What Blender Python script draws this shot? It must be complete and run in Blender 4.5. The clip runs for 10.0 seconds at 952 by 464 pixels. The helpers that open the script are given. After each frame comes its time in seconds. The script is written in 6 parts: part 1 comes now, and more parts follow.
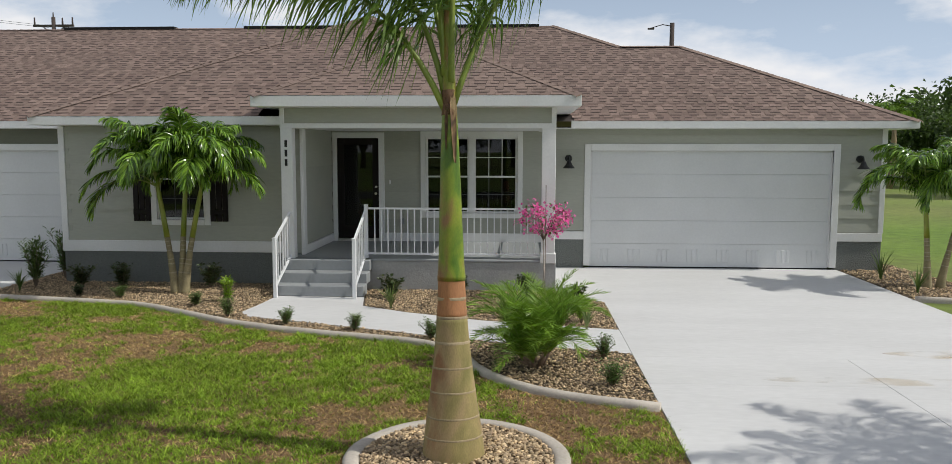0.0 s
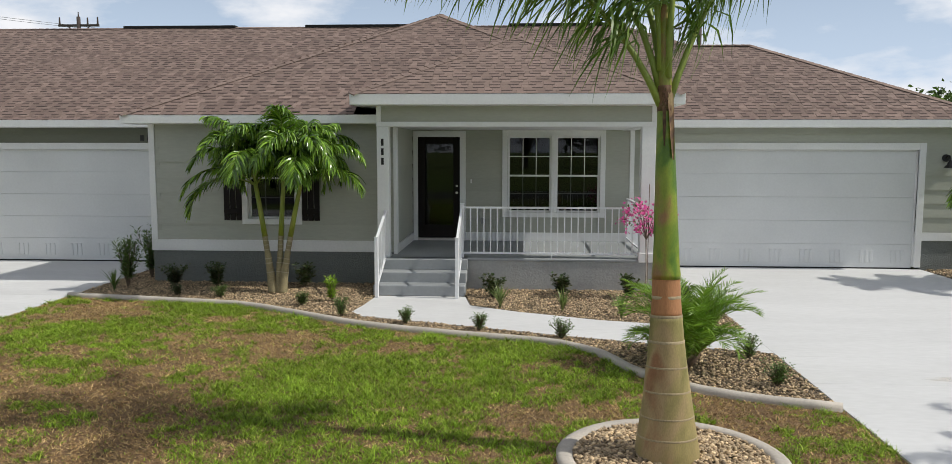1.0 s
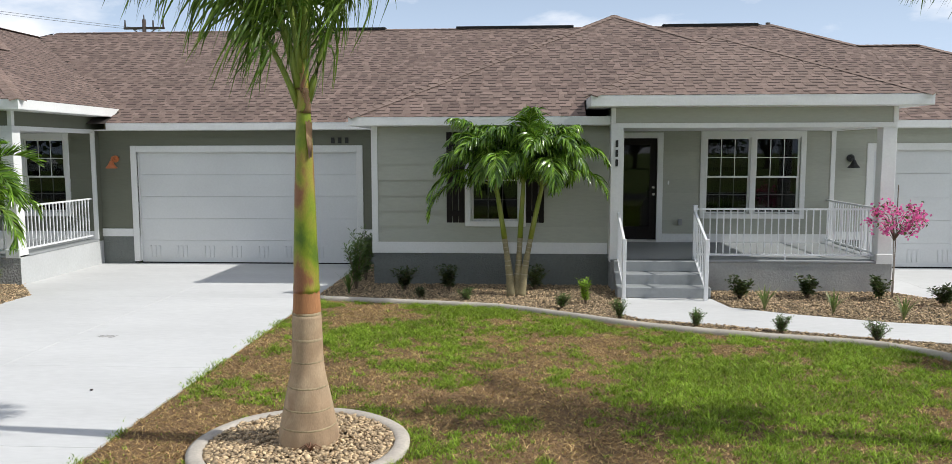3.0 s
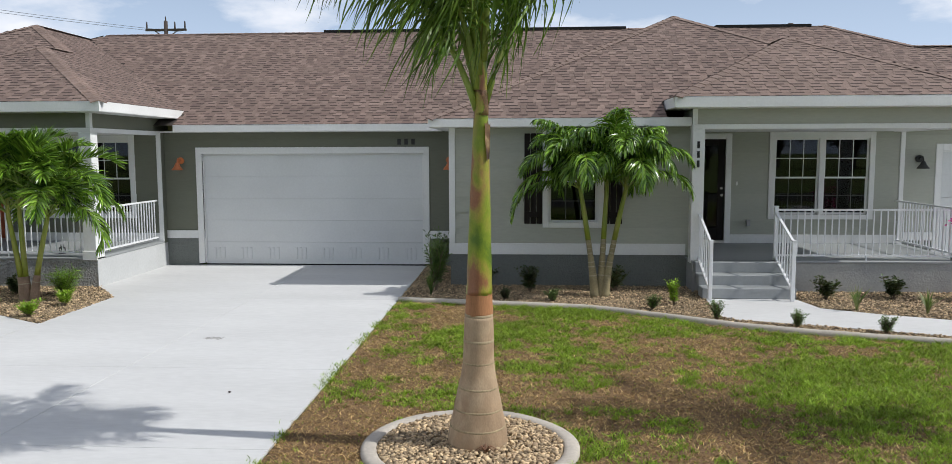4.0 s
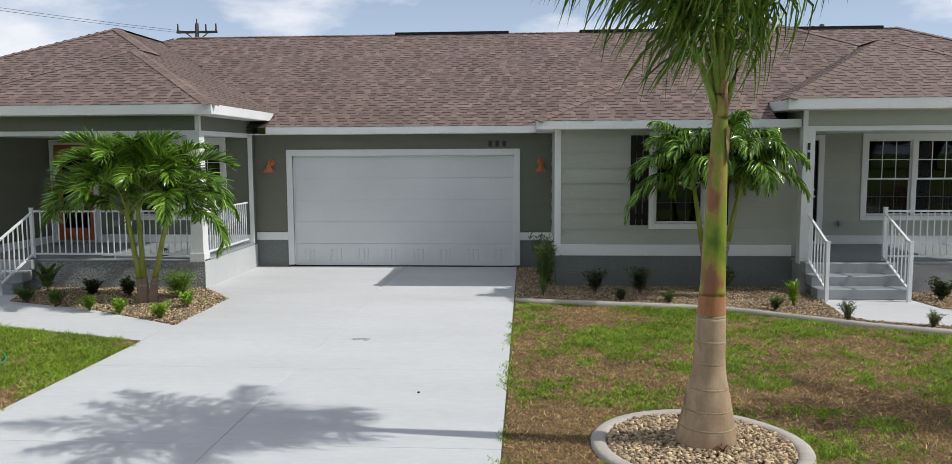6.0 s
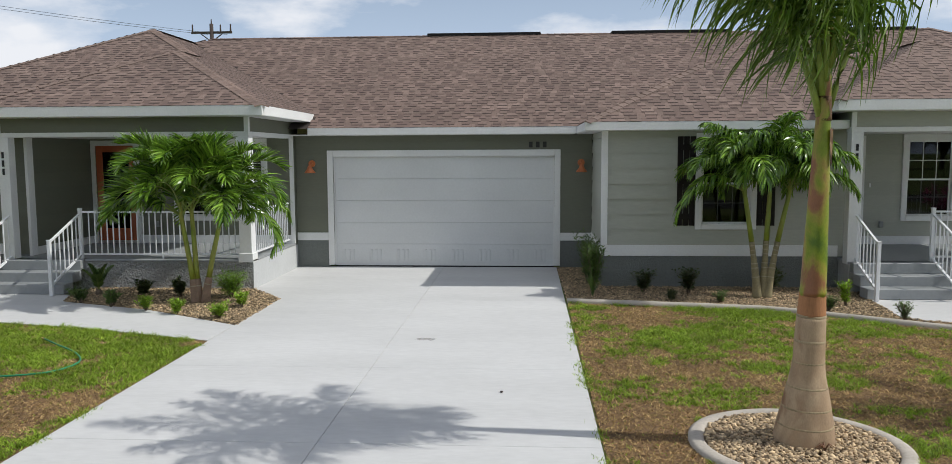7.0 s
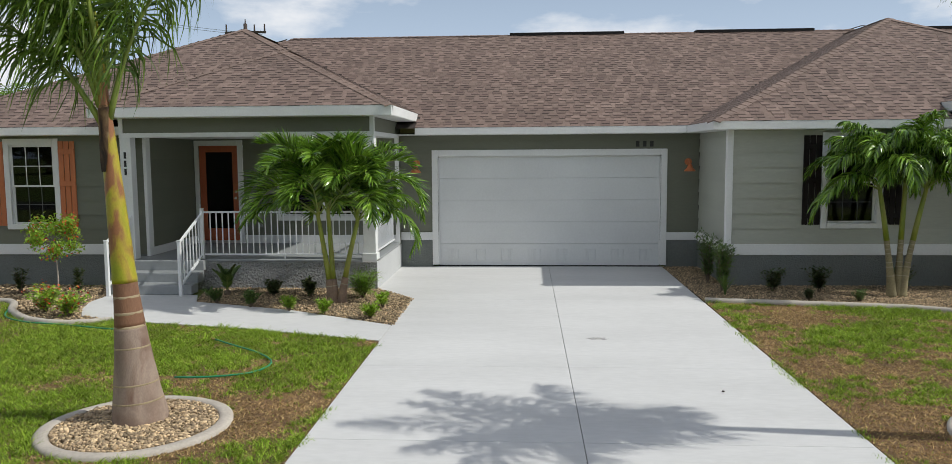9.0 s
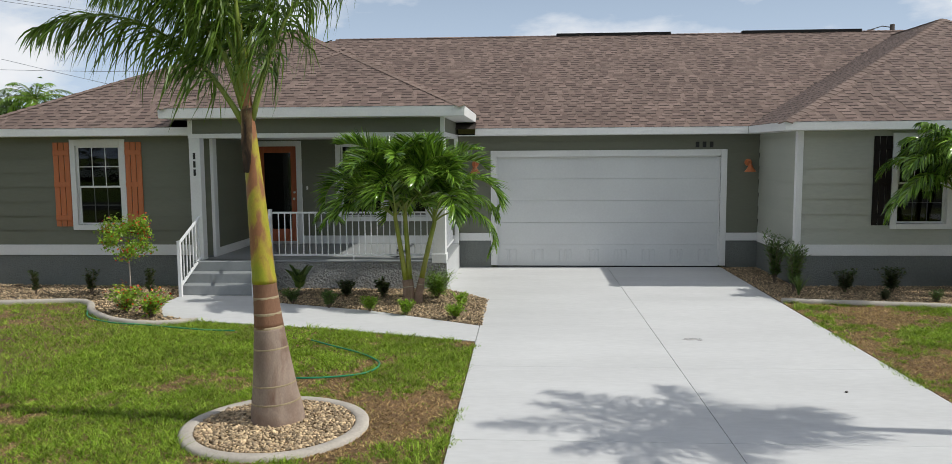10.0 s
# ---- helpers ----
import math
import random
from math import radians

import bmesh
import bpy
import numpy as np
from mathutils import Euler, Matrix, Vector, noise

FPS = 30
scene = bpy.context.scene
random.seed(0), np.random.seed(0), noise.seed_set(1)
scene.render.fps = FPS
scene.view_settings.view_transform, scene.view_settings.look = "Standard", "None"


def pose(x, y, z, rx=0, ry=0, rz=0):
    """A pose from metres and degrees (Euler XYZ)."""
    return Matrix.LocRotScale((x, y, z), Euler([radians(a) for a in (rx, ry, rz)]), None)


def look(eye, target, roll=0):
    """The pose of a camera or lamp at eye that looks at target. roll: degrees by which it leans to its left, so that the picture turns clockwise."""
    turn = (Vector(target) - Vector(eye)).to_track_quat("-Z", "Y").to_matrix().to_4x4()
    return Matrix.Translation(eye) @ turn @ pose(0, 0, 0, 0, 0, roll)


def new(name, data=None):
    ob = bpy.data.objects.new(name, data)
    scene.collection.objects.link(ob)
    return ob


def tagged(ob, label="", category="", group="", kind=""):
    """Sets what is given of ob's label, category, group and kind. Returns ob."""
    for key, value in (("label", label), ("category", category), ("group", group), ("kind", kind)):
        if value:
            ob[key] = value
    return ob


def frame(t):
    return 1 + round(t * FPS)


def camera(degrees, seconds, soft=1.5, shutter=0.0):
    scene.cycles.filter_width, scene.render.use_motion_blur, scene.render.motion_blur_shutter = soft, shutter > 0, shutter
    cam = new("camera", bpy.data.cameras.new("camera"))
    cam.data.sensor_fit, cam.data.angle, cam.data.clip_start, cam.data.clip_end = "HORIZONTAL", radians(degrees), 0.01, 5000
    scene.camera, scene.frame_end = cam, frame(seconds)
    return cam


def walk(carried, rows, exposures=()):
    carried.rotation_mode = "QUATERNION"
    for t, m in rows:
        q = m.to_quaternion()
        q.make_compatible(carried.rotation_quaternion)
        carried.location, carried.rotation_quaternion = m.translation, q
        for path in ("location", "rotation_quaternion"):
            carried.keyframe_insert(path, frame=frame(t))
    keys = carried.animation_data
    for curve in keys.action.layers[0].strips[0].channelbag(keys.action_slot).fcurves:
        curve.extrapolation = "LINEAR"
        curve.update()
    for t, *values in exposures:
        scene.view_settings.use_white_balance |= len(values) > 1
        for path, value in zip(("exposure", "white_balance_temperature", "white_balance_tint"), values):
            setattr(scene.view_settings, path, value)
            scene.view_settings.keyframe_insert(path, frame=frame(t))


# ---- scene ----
cam = camera(61.5, 10.0, soft=0.65)
PATH = [
    (0, (0.755, -1.418, 2.429), (0.641, 0.568, 2.223), 0.1),
    (0.5, (-0.007, -1.425, 2.411), (-0.121, 0.561, 2.206), 0.1),
    (1, (-0.952, -1.426, 2.396), (-1.065, 0.56, 2.191), 0.1),
    (1.5, (-1.958, -1.474, 2.39), (-2.073, 0.512, 2.187), 0.1),
    (2, (-3.039, -1.534, 2.395), (-3.155, 0.452, 2.192), 0.1),
    (2.5, (-4.066, -1.566, 2.401), (-4.186, 0.42, 2.198), 0.0),
    (4, (-6.366, -1.7, 2.416), (-6.489, 0.287, 2.216), -0.2),
    (4.5, (-6.938, -1.737, 2.424), (-7.062, 0.249, 2.225), -0.2),
    (5, (-7.432, -1.804, 2.435), (-7.557, 0.182, 2.237), -0.3),
    (5.5, (-7.883, -1.844, 2.431), (-8.008, 0.142, 2.234), -0.3),
    (7, (-9.133, -2.022, 2.458), (-9.261, -0.035, 2.261), -0.3),
    (7.5, (-9.672, -2.063, 2.456), (-9.799, -0.076, 2.259), -0.4),
    (8, (-10.241, -2.102, 2.461), (-10.367, -0.115, 2.264), -0.4),
    (8.5, (-10.831, -2.113, 2.465), (-10.956, -0.127, 2.268), -0.4),
    (9, (-11.458, -2.152, 2.47), (-11.583, -0.165, 2.272), -0.4),
    (9.5, (-12.105, -2.181, 2.484), (-12.23, -0.194, 2.286), -0.4),
    (10, (-12.754, -2.24, 2.484), (-12.878, -0.253, 2.287), -0.4),
]
walk(cam, [(t, look(eye, target, roll)) for t, eye, target, roll in PATH],
     exposures=((0.0, -0.41, 6600, 10), (0.5, -0.37, 6600, 10), (1.5, -0.20, 6600, 10), (2.5, -0.06, 6500, 10), (4.0, -0.25, 6320, 11), (5.5, -0.32, 6320, 11), (7.0, -0.39, 6420, 10), (8.5, -0.39, 6500, 9), (10.0, -0.39, 6500, 9)))

# ---- light ----
SUN_EL, SUN_AZ = 45.0, -6.0          # degrees; azimuth from +x towards +y
world = bpy.data.worlds.new("sky")
scene.world = world
world.use_nodes = True
wn, wl = world.node_tree.nodes, world.node_tree.links
sky = wn.new("ShaderNodeTexSky")
sky.sky_type, sky.sun_disc = "NISHITA", False
sky.sun_elevation, sky.sun_rotation = radians(SUN_EL), radians(90.0 - SUN_AZ)
sky.air_density, sky.dust_density, sky.ozone_density = 1.0, 0.6, 1.2
coord = wn.new("ShaderNodeTexCoord")
stretch = wn.new("ShaderNodeMapping")
stretch.inputs["Scale"].default_value, stretch.inputs["Location"].default_value = (1.0, 1.0, 2.6), (0.35, 0.1, 0.0)
puffs = wn.new("ShaderNodeTexNoise")
puffs.inputs["Scale"].default_value, puffs.inputs["Detail"].default_value, puffs.inputs["Roughness"].default_value = 2.6, 8.0, 0.55
cover = wn.new("ShaderNodeMapRange")
cover.inputs[1].default_value, cover.inputs[2].default_value, cover.inputs[3].default_value, cover.inputs[4].default_value = 0.47, 0.57, 0.03, 0.95
cloudy = wn.new("ShaderNodeMix")
cloudy.data_type = "RGBA"
cloudy.inputs[7].default_value = (14.5, 14.7, 15.2, 1)
wl.new(coord.outputs["Generated"], stretch.inputs["Vector"])
wl.new(stretch.outputs[0], puffs.inputs["Vector"])
wl.new(puffs.outputs["Fac"], cover.inputs[0])
wl.new(cover.outputs[0], cloudy.inputs[0])
haze = wn.new("ShaderNodeMix")
haze.data_type = "RGBA"
haze.inputs[7].default_value = (9.6, 11.8, 15.2, 1)
height = wn.new("ShaderNodeSeparateXYZ")
humid = wn.new("ShaderNodeMapRange")
humid.inputs[1].default_value, humid.inputs[2].default_value, humid.inputs[3].default_value, humid.inputs[4].default_value = 0.0, 0.36, 0.95, 0.08
wl.new(coord.outputs["Generated"], height.inputs[0])
wl.new(height.outputs["Z"], humid.inputs[0])
wl.new(humid.outputs[0], haze.inputs[0])
wl.new(sky.outputs[0], haze.inputs[6])
wl.new(haze.outputs[2], cloudy.inputs[6])
wl.new(cloudy.outputs[2], wn["Background"].inputs[0])
wn["Background"].inputs[1].default_value = 0.079
sun = new("sun", bpy.data.lights.new("sun", "SUN"))
sun.data.energy, sun.data.angle, sun.data.color = 4.25, radians(0.6), (1.0, 0.975, 0.91)
_s = Vector((math.cos(radians(SUN_EL)) * math.cos(radians(SUN_AZ)), math.cos(radians(SUN_EL)) * math.sin(radians(SUN_AZ)), math.sin(radians(SUN_EL))))
sun.matrix_world = look(_s * 60, (0, 0, 0))


# ---- materials ----
def material(name, color, rough=0.7, vary=((3.0, 0.15), (40.0, 0.12)), bump=(120.0, 0.15, 0.004), island=0.0, objects=0.0,
             tint=None, metal=0.0, coat=0.0, stretch=(1, 1, 1), translucent=0.0, spec=0.5):
    """Principled paint: noise at two scales on the colour, a fine bump, and a shade of its own for each piece."""
    m = bpy.data.materials.new(name)
    m.use_nodes = True
    n, l = m.node_tree.nodes, m.node_tree.links
    b = n["Principled BSDF"]
    geo = n.new("ShaderNodeNewGeometry")
    mapping = n.new("ShaderNodeMapping")
    mapping.inputs["Scale"].default_value = stretch
    l.new(geo.outputs["Position"], mapping.inputs["Vector"])
    fac = None
    for scale, amount in vary:
        tex = n.new("ShaderNodeTexNoise")
        tex.inputs["Scale"].default_value, tex.inputs["Detail"].default_value = scale, 5.0
        l.new(mapping.outputs[0], tex.inputs["Vector"])
        k = n.new("ShaderNodeMapRange")
        k.inputs[1].default_value, k.inputs[2].default_value = 0.25, 0.75
        k.inputs[3].default_value, k.inputs[4].default_value = 1 - amount, 1 + amount
        l.new(tex.outputs["Fac"], k.inputs[0])
        fac = _times(n, l, fac, k.outputs[0])
    for amount, node, out in ((island, geo, "Random Per Island"), (objects, None, "Random")):
        if amount:
            node = node or n.new("ShaderNodeObjectInfo")
            k = n.new("ShaderNodeMapRange")
            k.inputs[3].default_value, k.inputs[4].default_value = 1 - amount, 1 + amount
            l.new(node.outputs[out], k.inputs[0])
            fac = _times(n, l, fac, k.outputs[0])
    base = n.new("ShaderNodeMix")
    base.data_type = "RGBA"
    base.inputs[6].default_value = (*color, 1)
    base.inputs[7].default_value = (*(tint or color), 1)
    base.inputs[0].default_value = 0.0
    if tint:
        src = geo.outputs["Random Per Island"] if island else None
        if objects:
            src = n.new("ShaderNodeObjectInfo").outputs["Random"]
        if src is None:
            t2 = n.new("ShaderNodeTexNoise")
            t2.inputs["Scale"].default_value = vary[0][0] * 0.6
            l.new(mapping.outputs[0], t2.inputs["Vector"])
            k = n.new("ShaderNodeMapRange")
            k.inputs[1].default_value, k.inputs[2].default_value = 0.38, 0.62
            l.new(t2.outputs["Fac"], k.inputs[0])
            src = k.outputs[0]
        else:
            mul = n.new("ShaderNodeMath")
            mul.operation = "MULTIPLY"
            mul.inputs[1].default_value = 7.31
            fr = n.new("ShaderNodeMath")
            fr.operation = "FRACT"
            l.new(src, mul.inputs[0])
            l.new(mul.outputs[0], fr.inputs[0])
            src = fr.outputs[0]
        l.new(src, base.inputs[0])
    sc = n.new("ShaderNodeVectorMath")
    sc.operation = "SCALE"
    l.new(base.outputs[2], sc.inputs[0])
    if fac is not None:
        l.new(fac, sc.inputs["Scale"])
    l.new(sc.outputs[0], b.inputs["Base Color"])
    b.inputs["Roughness"].default_value, b.inputs["Metallic"].default_value = rough, metal
    b.inputs["Coat Weight"].default_value = coat
    b.inputs["Specular IOR Level"].default_value = spec
    if bump:
        t3 = n.new("ShaderNodeTexNoise")
        t3.inputs["Scale"].default_value, t3.inputs["Detail"].default_value = bump[0], 4.0
        l.new(mapping.outputs[0], t3.inputs["Vector"])
        bp = n.new("ShaderNodeBump")
        bp.inputs["Strength"].default_value, bp.inputs["Distance"].default_value = bump[1], bump[2]
        l.new(t3.outputs["Fac"], bp.inputs["Height"])
        l.new(bp.outputs[0], b.inputs["Normal"])
    if translucent:
        tr = n.new("ShaderNodeBsdfTranslucent")
        l.new(sc.outputs[0], tr.inputs["Color"])
        mx = n.new("ShaderNodeMixShader")
        mx.inputs[0].default_value = translucent
        l.new(b.outputs[0], mx.inputs[1])
        l.new(tr.outputs[0], mx.inputs[2])
        l.new(mx.outputs[0], n["Material Output"].inputs[0])
    return m


def shaft_material(name, stops, scale, seed, rough=0.42):
    """Smooth palm sheath in streaks and peeling patches of several colours."""
    m = material(name, (0.2, 0.2, 0.05), rough, ((3.0, 0.15), (40.0, 0.14)), (40.0, 0.25, 0.005), stretch=(4, 4, 1.1))
    n, l = m.node_tree.nodes, m.node_tree.links
    geo, mp, tex, ramp = n.new("ShaderNodeNewGeometry"), n.new("ShaderNodeMapping"), n.new("ShaderNodeTexNoise"), n.new("ShaderNodeValToRGB")
    mp.inputs["Scale"].default_value, mp.inputs["Location"].default_value = (1.5, 1.5, 0.8), (seed, 0, 0)
    tex.inputs["Scale"].default_value, tex.inputs["Detail"].default_value, tex.inputs["Distortion"].default_value = scale, 6.0, 0.6
    while len(ramp.color_ramp.elements) < len(stops):
        ramp.color_ramp.elements.new(0.5)
    for e, (at, c) in zip(ramp.color_ramp.elements, stops):
        e.position, e.color = at, (*c, 1)
    l.new(geo.outputs["Position"], mp.inputs["Vector"])
    l.new(mp.outputs[0], tex.inputs["Vector"])
    l.new(tex.outputs["Fac"], ramp.inputs[0])
    l.new(ramp.outputs[0], [q for q in n if q.bl_idname == "ShaderNodeVectorMath"][0].inputs[0])
    return m


def patchy(m, low, high, scale):
    """Lets the surface below show through by noise."""
    n, l = m.node_tree.nodes, m.node_tree.links
    geo, tex, k = n.new("ShaderNodeNewGeometry"), n.new("ShaderNodeTexNoise"), n.new("ShaderNodeMapRange")
    tex.inputs["Scale"].default_value, tex.inputs["Detail"].default_value = scale, 6.0
    k.inputs[1].default_value, k.inputs[2].default_value, k.inputs[4].default_value = low, high, 0.75
    l.new(geo.outputs["Position"], tex.inputs["Vector"])
    l.new(tex.outputs["Fac"], k.inputs[0])
    l.new(k.outputs[0], n["Principled BSDF"].inputs["Alpha"])
    return m


def _times(n, l, a, b):
    if a is None:
        return b
    k = n.new("ShaderNodeMath")
    k.operation = "MULTIPLY"
    l.new(a, k.inputs[0])
    l.new(b, k.inputs[1])
    return k.outputs[0]


def glass_material(name, tint=(0.25, 0.28, 0.28)):
    """Window glass: clear, with a mirror image that grows at grazing angles."""
    m = bpy.data.materials.new(name)
    m.use_nodes = True
    n, l = m.node_tree.nodes, m.node_tree.links
    n.remove(n["Principled BSDF"])
    clear, gloss, mix, fr = (n.new("ShaderNodeBsdfTransparent"), n.new("ShaderNodeBsdfGlossy"), n.new("ShaderNodeMixShader"), n.new("ShaderNodeFresnel"))
    clear.inputs[0].default_value = (*tint, 1)
    gloss.inputs["Roughness"].default_value = 0.01
    fr.inputs["IOR"].default_value = 1.47
    l.new(fr.outputs[0], mix.inputs[0])
    l.new(clear.outputs[0], mix.inputs[1])
    l.new(gloss.outputs[0], mix.inputs[2])
    l.new(mix.outputs[0], n["Material Output"].inputs[0])
    return m


WHITE = material("white_trim_paint", (0.74, 0.745, 0.735), 0.5, ((1.5, 0.05), (30.0, 0.04)), (60.0, 0.08, 0.003))
METAL_WHITE = material("white_powder_coat", (0.78, 0.79, 0.80), 0.35, ((2.0, 0.04), (40.0, 0.03)), None)
GARAGE_WHITE = material("white_embossed_steel", (0.66, 0.675, 0.675), 0.5, ((0.9, 0.06), (25.0, 0.03)), (260.0, 0.12, 0.002))
SAGE_LIGHT = material("pale_sage_siding", (0.380, 0.391, 0.335), 0.65, ((1.2, 0.06), (30.0, 0.05)), (90.0, 0.2, 0.003), stretch=(0.25, 1, 1), objects=0.04)
SAGE_DARK = material("sage_green_siding", (0.152, 0.159, 0.118), 0.65, ((1.2, 0.06), (30.0, 0.05)), (90.0, 0.2, 0.003), stretch=(0.25, 1, 1), objects=0.04)
BASE_GREY = material("grey_stucco_base", (0.17, 0.184, 0.172), 0.85, ((1.3, 0.08), (22.0, 0.08)), (45.0, 0.9, 0.03))
SIDE_PAINT = material("pale_grey_masonry_paint", (0.50, 0.51, 0.51), 0.8, ((1.3, 0.06), (22.0, 0.06)), (60.0, 0.3, 0.008))
# Coarse left porch base; its grey is lightened to stand for grazing sun.
SUNLIT_STUCCO = material("sunlit_coarse_stucco", (0.41, 0.415, 0.40), 0.85, ((1.3, 0.08), (22.0, 0.10)), (24.0, 1.0, 0.12))
SMOOTH_STUCCO = material("smooth_grey_stucco", (0.36, 0.365, 0.352), 0.85, ((2.2, 0.14), (22.0, 0.08)), (30.0, 0.35, 0.02))
FLOOR_GREY = material("grey_floor_paint", (0.285, 0.30, 0.305), 0.55, ((1.1, 0.08), (18.0, 0.05)), (80.0, 0.1, 0.003))
CONCRETE = material("pale_broom_finished_concrete", (0.575, 0.575, 0.57), 0.85, ((0.7, 0.07), (14.0, 0.05)), (160.0, 0.25, 0.003), objects=0.02, stretch=(0.5, 1.5, 1))
KERB = material("cast_kerb_concrete", (0.45, 0.405, 0.35), 0.9, ((3.0, 0.15), (40.0, 0.12)), (90.0, 0.4, 0.005))
SHINGLE = material("brown_asphalt_shingle", (0.222, 0.16, 0.132), 0.92, ((0.8, 0.10), (60.0, 0.22)), (300.0, 0.5, 0.003), island=0.2, tint=(0.16, 0.11, 0.092))
# Band under the teeth: dark printed granules and the tabs' shadow line in one colour.
SHINGLE_DARK = material("dark_shingle_shadow_band", (0.055, 0.036, 0.031), 0.95, ((0.8, 0.10), (60.0, 0.25)), (300.0, 0.5, 0.003), island=0.3)
SHINGLE_ONE = material("brown_asphalt_shingle_tab", (0.222, 0.16, 0.132), 0.92, ((0.8, 0.10), (60.0, 0.22)), (300.0, 0.5, 0.003), objects=0.13, tint=(0.195, 0.138, 0.113))
ROOF_UNDER = material("dark_roof_felt", (0.05, 0.04, 0.035), 0.95)
VENT_BLACK = material("black_ridge_vent", (0.008, 0.008, 0.008), 0.9, bump=None)
DARK_WOOD = material("dark_walnut_stained_wood", (0.010, 0.007, 0.006), 0.6, ((4.0, 0.25), (60.0, 0.2)), (80.0, 0.3, 0.003), stretch=(4, 4, 0.4), spec=0.2)
ORANGE = material("burnt_orange_painted_wood", (0.50, 0.155, 0.055), 0.55, ((4.0, 0.10), (50.0, 0.08)), (80.0, 0.2, 0.003), stretch=(4, 4, 0.5))
BLACK_METAL = material("black_lamp_enamel", (0.012, 0.012, 0.012), 0.4, bump=None)
DOOR_ORANGE = material("burnt_orange_door_paint", (0.42, 0.105, 0.04), 0.5, ((4.0, 0.10), (50.0, 0.08)), (80.0, 0.2, 0.003), stretch=(4, 4, 0.5))
ORANGE_METAL = material("copper_orange_enamel", (0.55, 0.17, 0.06), 0.4, bump=None)
NICKEL = material("satin_nickel", (0.55, 0.53, 0.5), 0.3, bump=None, metal=1.0)
SCREENED = material("grid_behind_insect_screen", (0.075, 0.08, 0.08), 0.7, bump=None)
# Room surfaces coloured near black, standing for unlit depth behind the panes.
INTERIOR = material("unlit_room_black", (0.014, 0.013, 0.013), 0.9)
CURTAIN = material("white_blind", (0.6, 0.6, 0.58), 0.8)
INK = material("black_house_figure", (0.01, 0.01, 0.01), 0.5, bump=None)
GLASS = glass_material("window_glass")
SOIL = material("dry_lawn_soil", (0.21, 0.125, 0.062), 0.95, ((1.1, 0.25), (25.0, 0.6)), (60.0, 0.9, 0.03), tint=(0.15, 0.092, 0.042))
GRASS = material("lawn_grass", (0.185, 0.325, 0.022), 0.5, ((1.3, 0.25), (9.0, 0.25)), None, island=0.6, tint=(0.35, 0.45, 0.06), translucent=0.36, spec=0.25)
THATCH = material("dry_grass_thatch", (0.660, 0.483, 0.227), 0.8, ((1.3, 0.25), (9.0, 0.25)), None, island=0.5, tint=(0.21, 0.12, 0.05), translucent=0.2, spec=0.2)
GRAVEL = material("tan_river_gravel", (0.55, 0.415, 0.25), 0.8, ((5.0, 0.12), (60.0, 0.15)), (150.0, 0.3, 0.003), island=0.6, tint=(0.27, 0.195, 0.12))
# Dark earth under the stones, with the shade of their gaps in its colour.
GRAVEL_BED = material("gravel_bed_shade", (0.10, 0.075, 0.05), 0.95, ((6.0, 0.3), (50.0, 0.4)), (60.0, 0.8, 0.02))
PALM_BARK = material("olive_tan_palm_trunk", (0.27, 0.205, 0.115), 0.8, ((3.0, 0.18), (45.0, 0.15)), (60.0, 0.35, 0.006), stretch=(1.5, 1.5, 0.6))
PALM_RUST = material("rust_brown_palm_sheath", (0.36, 0.165, 0.07), 0.75, ((4.0, 0.2), (45.0, 0.15)), (60.0, 0.3, 0.006), stretch=(3, 3, 0.5))
PALM_SHAFT = material("green_palm_crownshaft", (0.13, 0.19, 0.012), 0.4, ((3.0, 0.25), (40.0, 0.1)), (40.0, 0.15, 0.004), stretch=(4, 4, 1.1), tint=(0.30, 0.24, 0.04))
PALM_LEAF = material("glossy_palm_leaf", (0.045, 0.115, 0.013), 0.24, ((4.0, 0.2), (30.0, 0.1)), None, island=0.5, tint=(0.23, 0.39, 0.04), translucent=0.24, coat=0.35)
TALL_LEAF = material("feathery_palm_leaf", (0.075, 0.15, 0.018), 0.4, ((4.0, 0.2), (30.0, 0.1)), None, island=0.4, tint=(0.17, 0.27, 0.03), translucent=0.38)
RACHIS = material("yellow_green_leaf_stalk", (0.21, 0.27, 0.045), 0.5, ((4.0, 0.2), (30.0, 0.1)), None)
SLIM_BARK = material("ringed_slender_palm_trunk", (0.26, 0.22, 0.12), 0.75, ((6.0, 0.25), (60.0, 0.2)), (90.0, 0.4, 0.006))
FERN_LEAF = material("bright_feather_palm_leaf", (0.15, 0.29, 0.03), 0.4, ((4.0, 0.2), (30.0, 0.1)), None, island=0.3, tint=(0.27, 0.43, 0.05), translucent=0.38)
SHRUB_DARK = material("dark_green_shrub_leaf", (0.035, 0.07, 0.018), 0.4, ((6.0, 0.2), (40.0, 0.1)), None, island=0.35, tint=(0.085, 0.10, 0.03), translucent=0.25)
SHRUB_MID = material("mid_green_shrub_leaf", (0.075, 0.14, 0.03), 0.45, ((6.0, 0.2), (40.0, 0.1)), None, island=0.35, tint=(0.13, 0.20, 0.045), translucent=0.25)
SHRUB_LIME = material("lime_green_leaf", (0.20, 0.36, 0.02), 0.45, ((6.0, 0.2), (40.0, 0.1)), None, island=0.3, tint=(0.32, 0.46, 0.05), translucent=0.35)
STRIPED = material("cream_striped_strap_leaf", (0.30, 0.32, 0.13), 0.45, ((6.0, 0.2), (40.0, 0.1)), None, island=0.3, tint=(0.13, 0.2, 0.04), translucent=0.3)
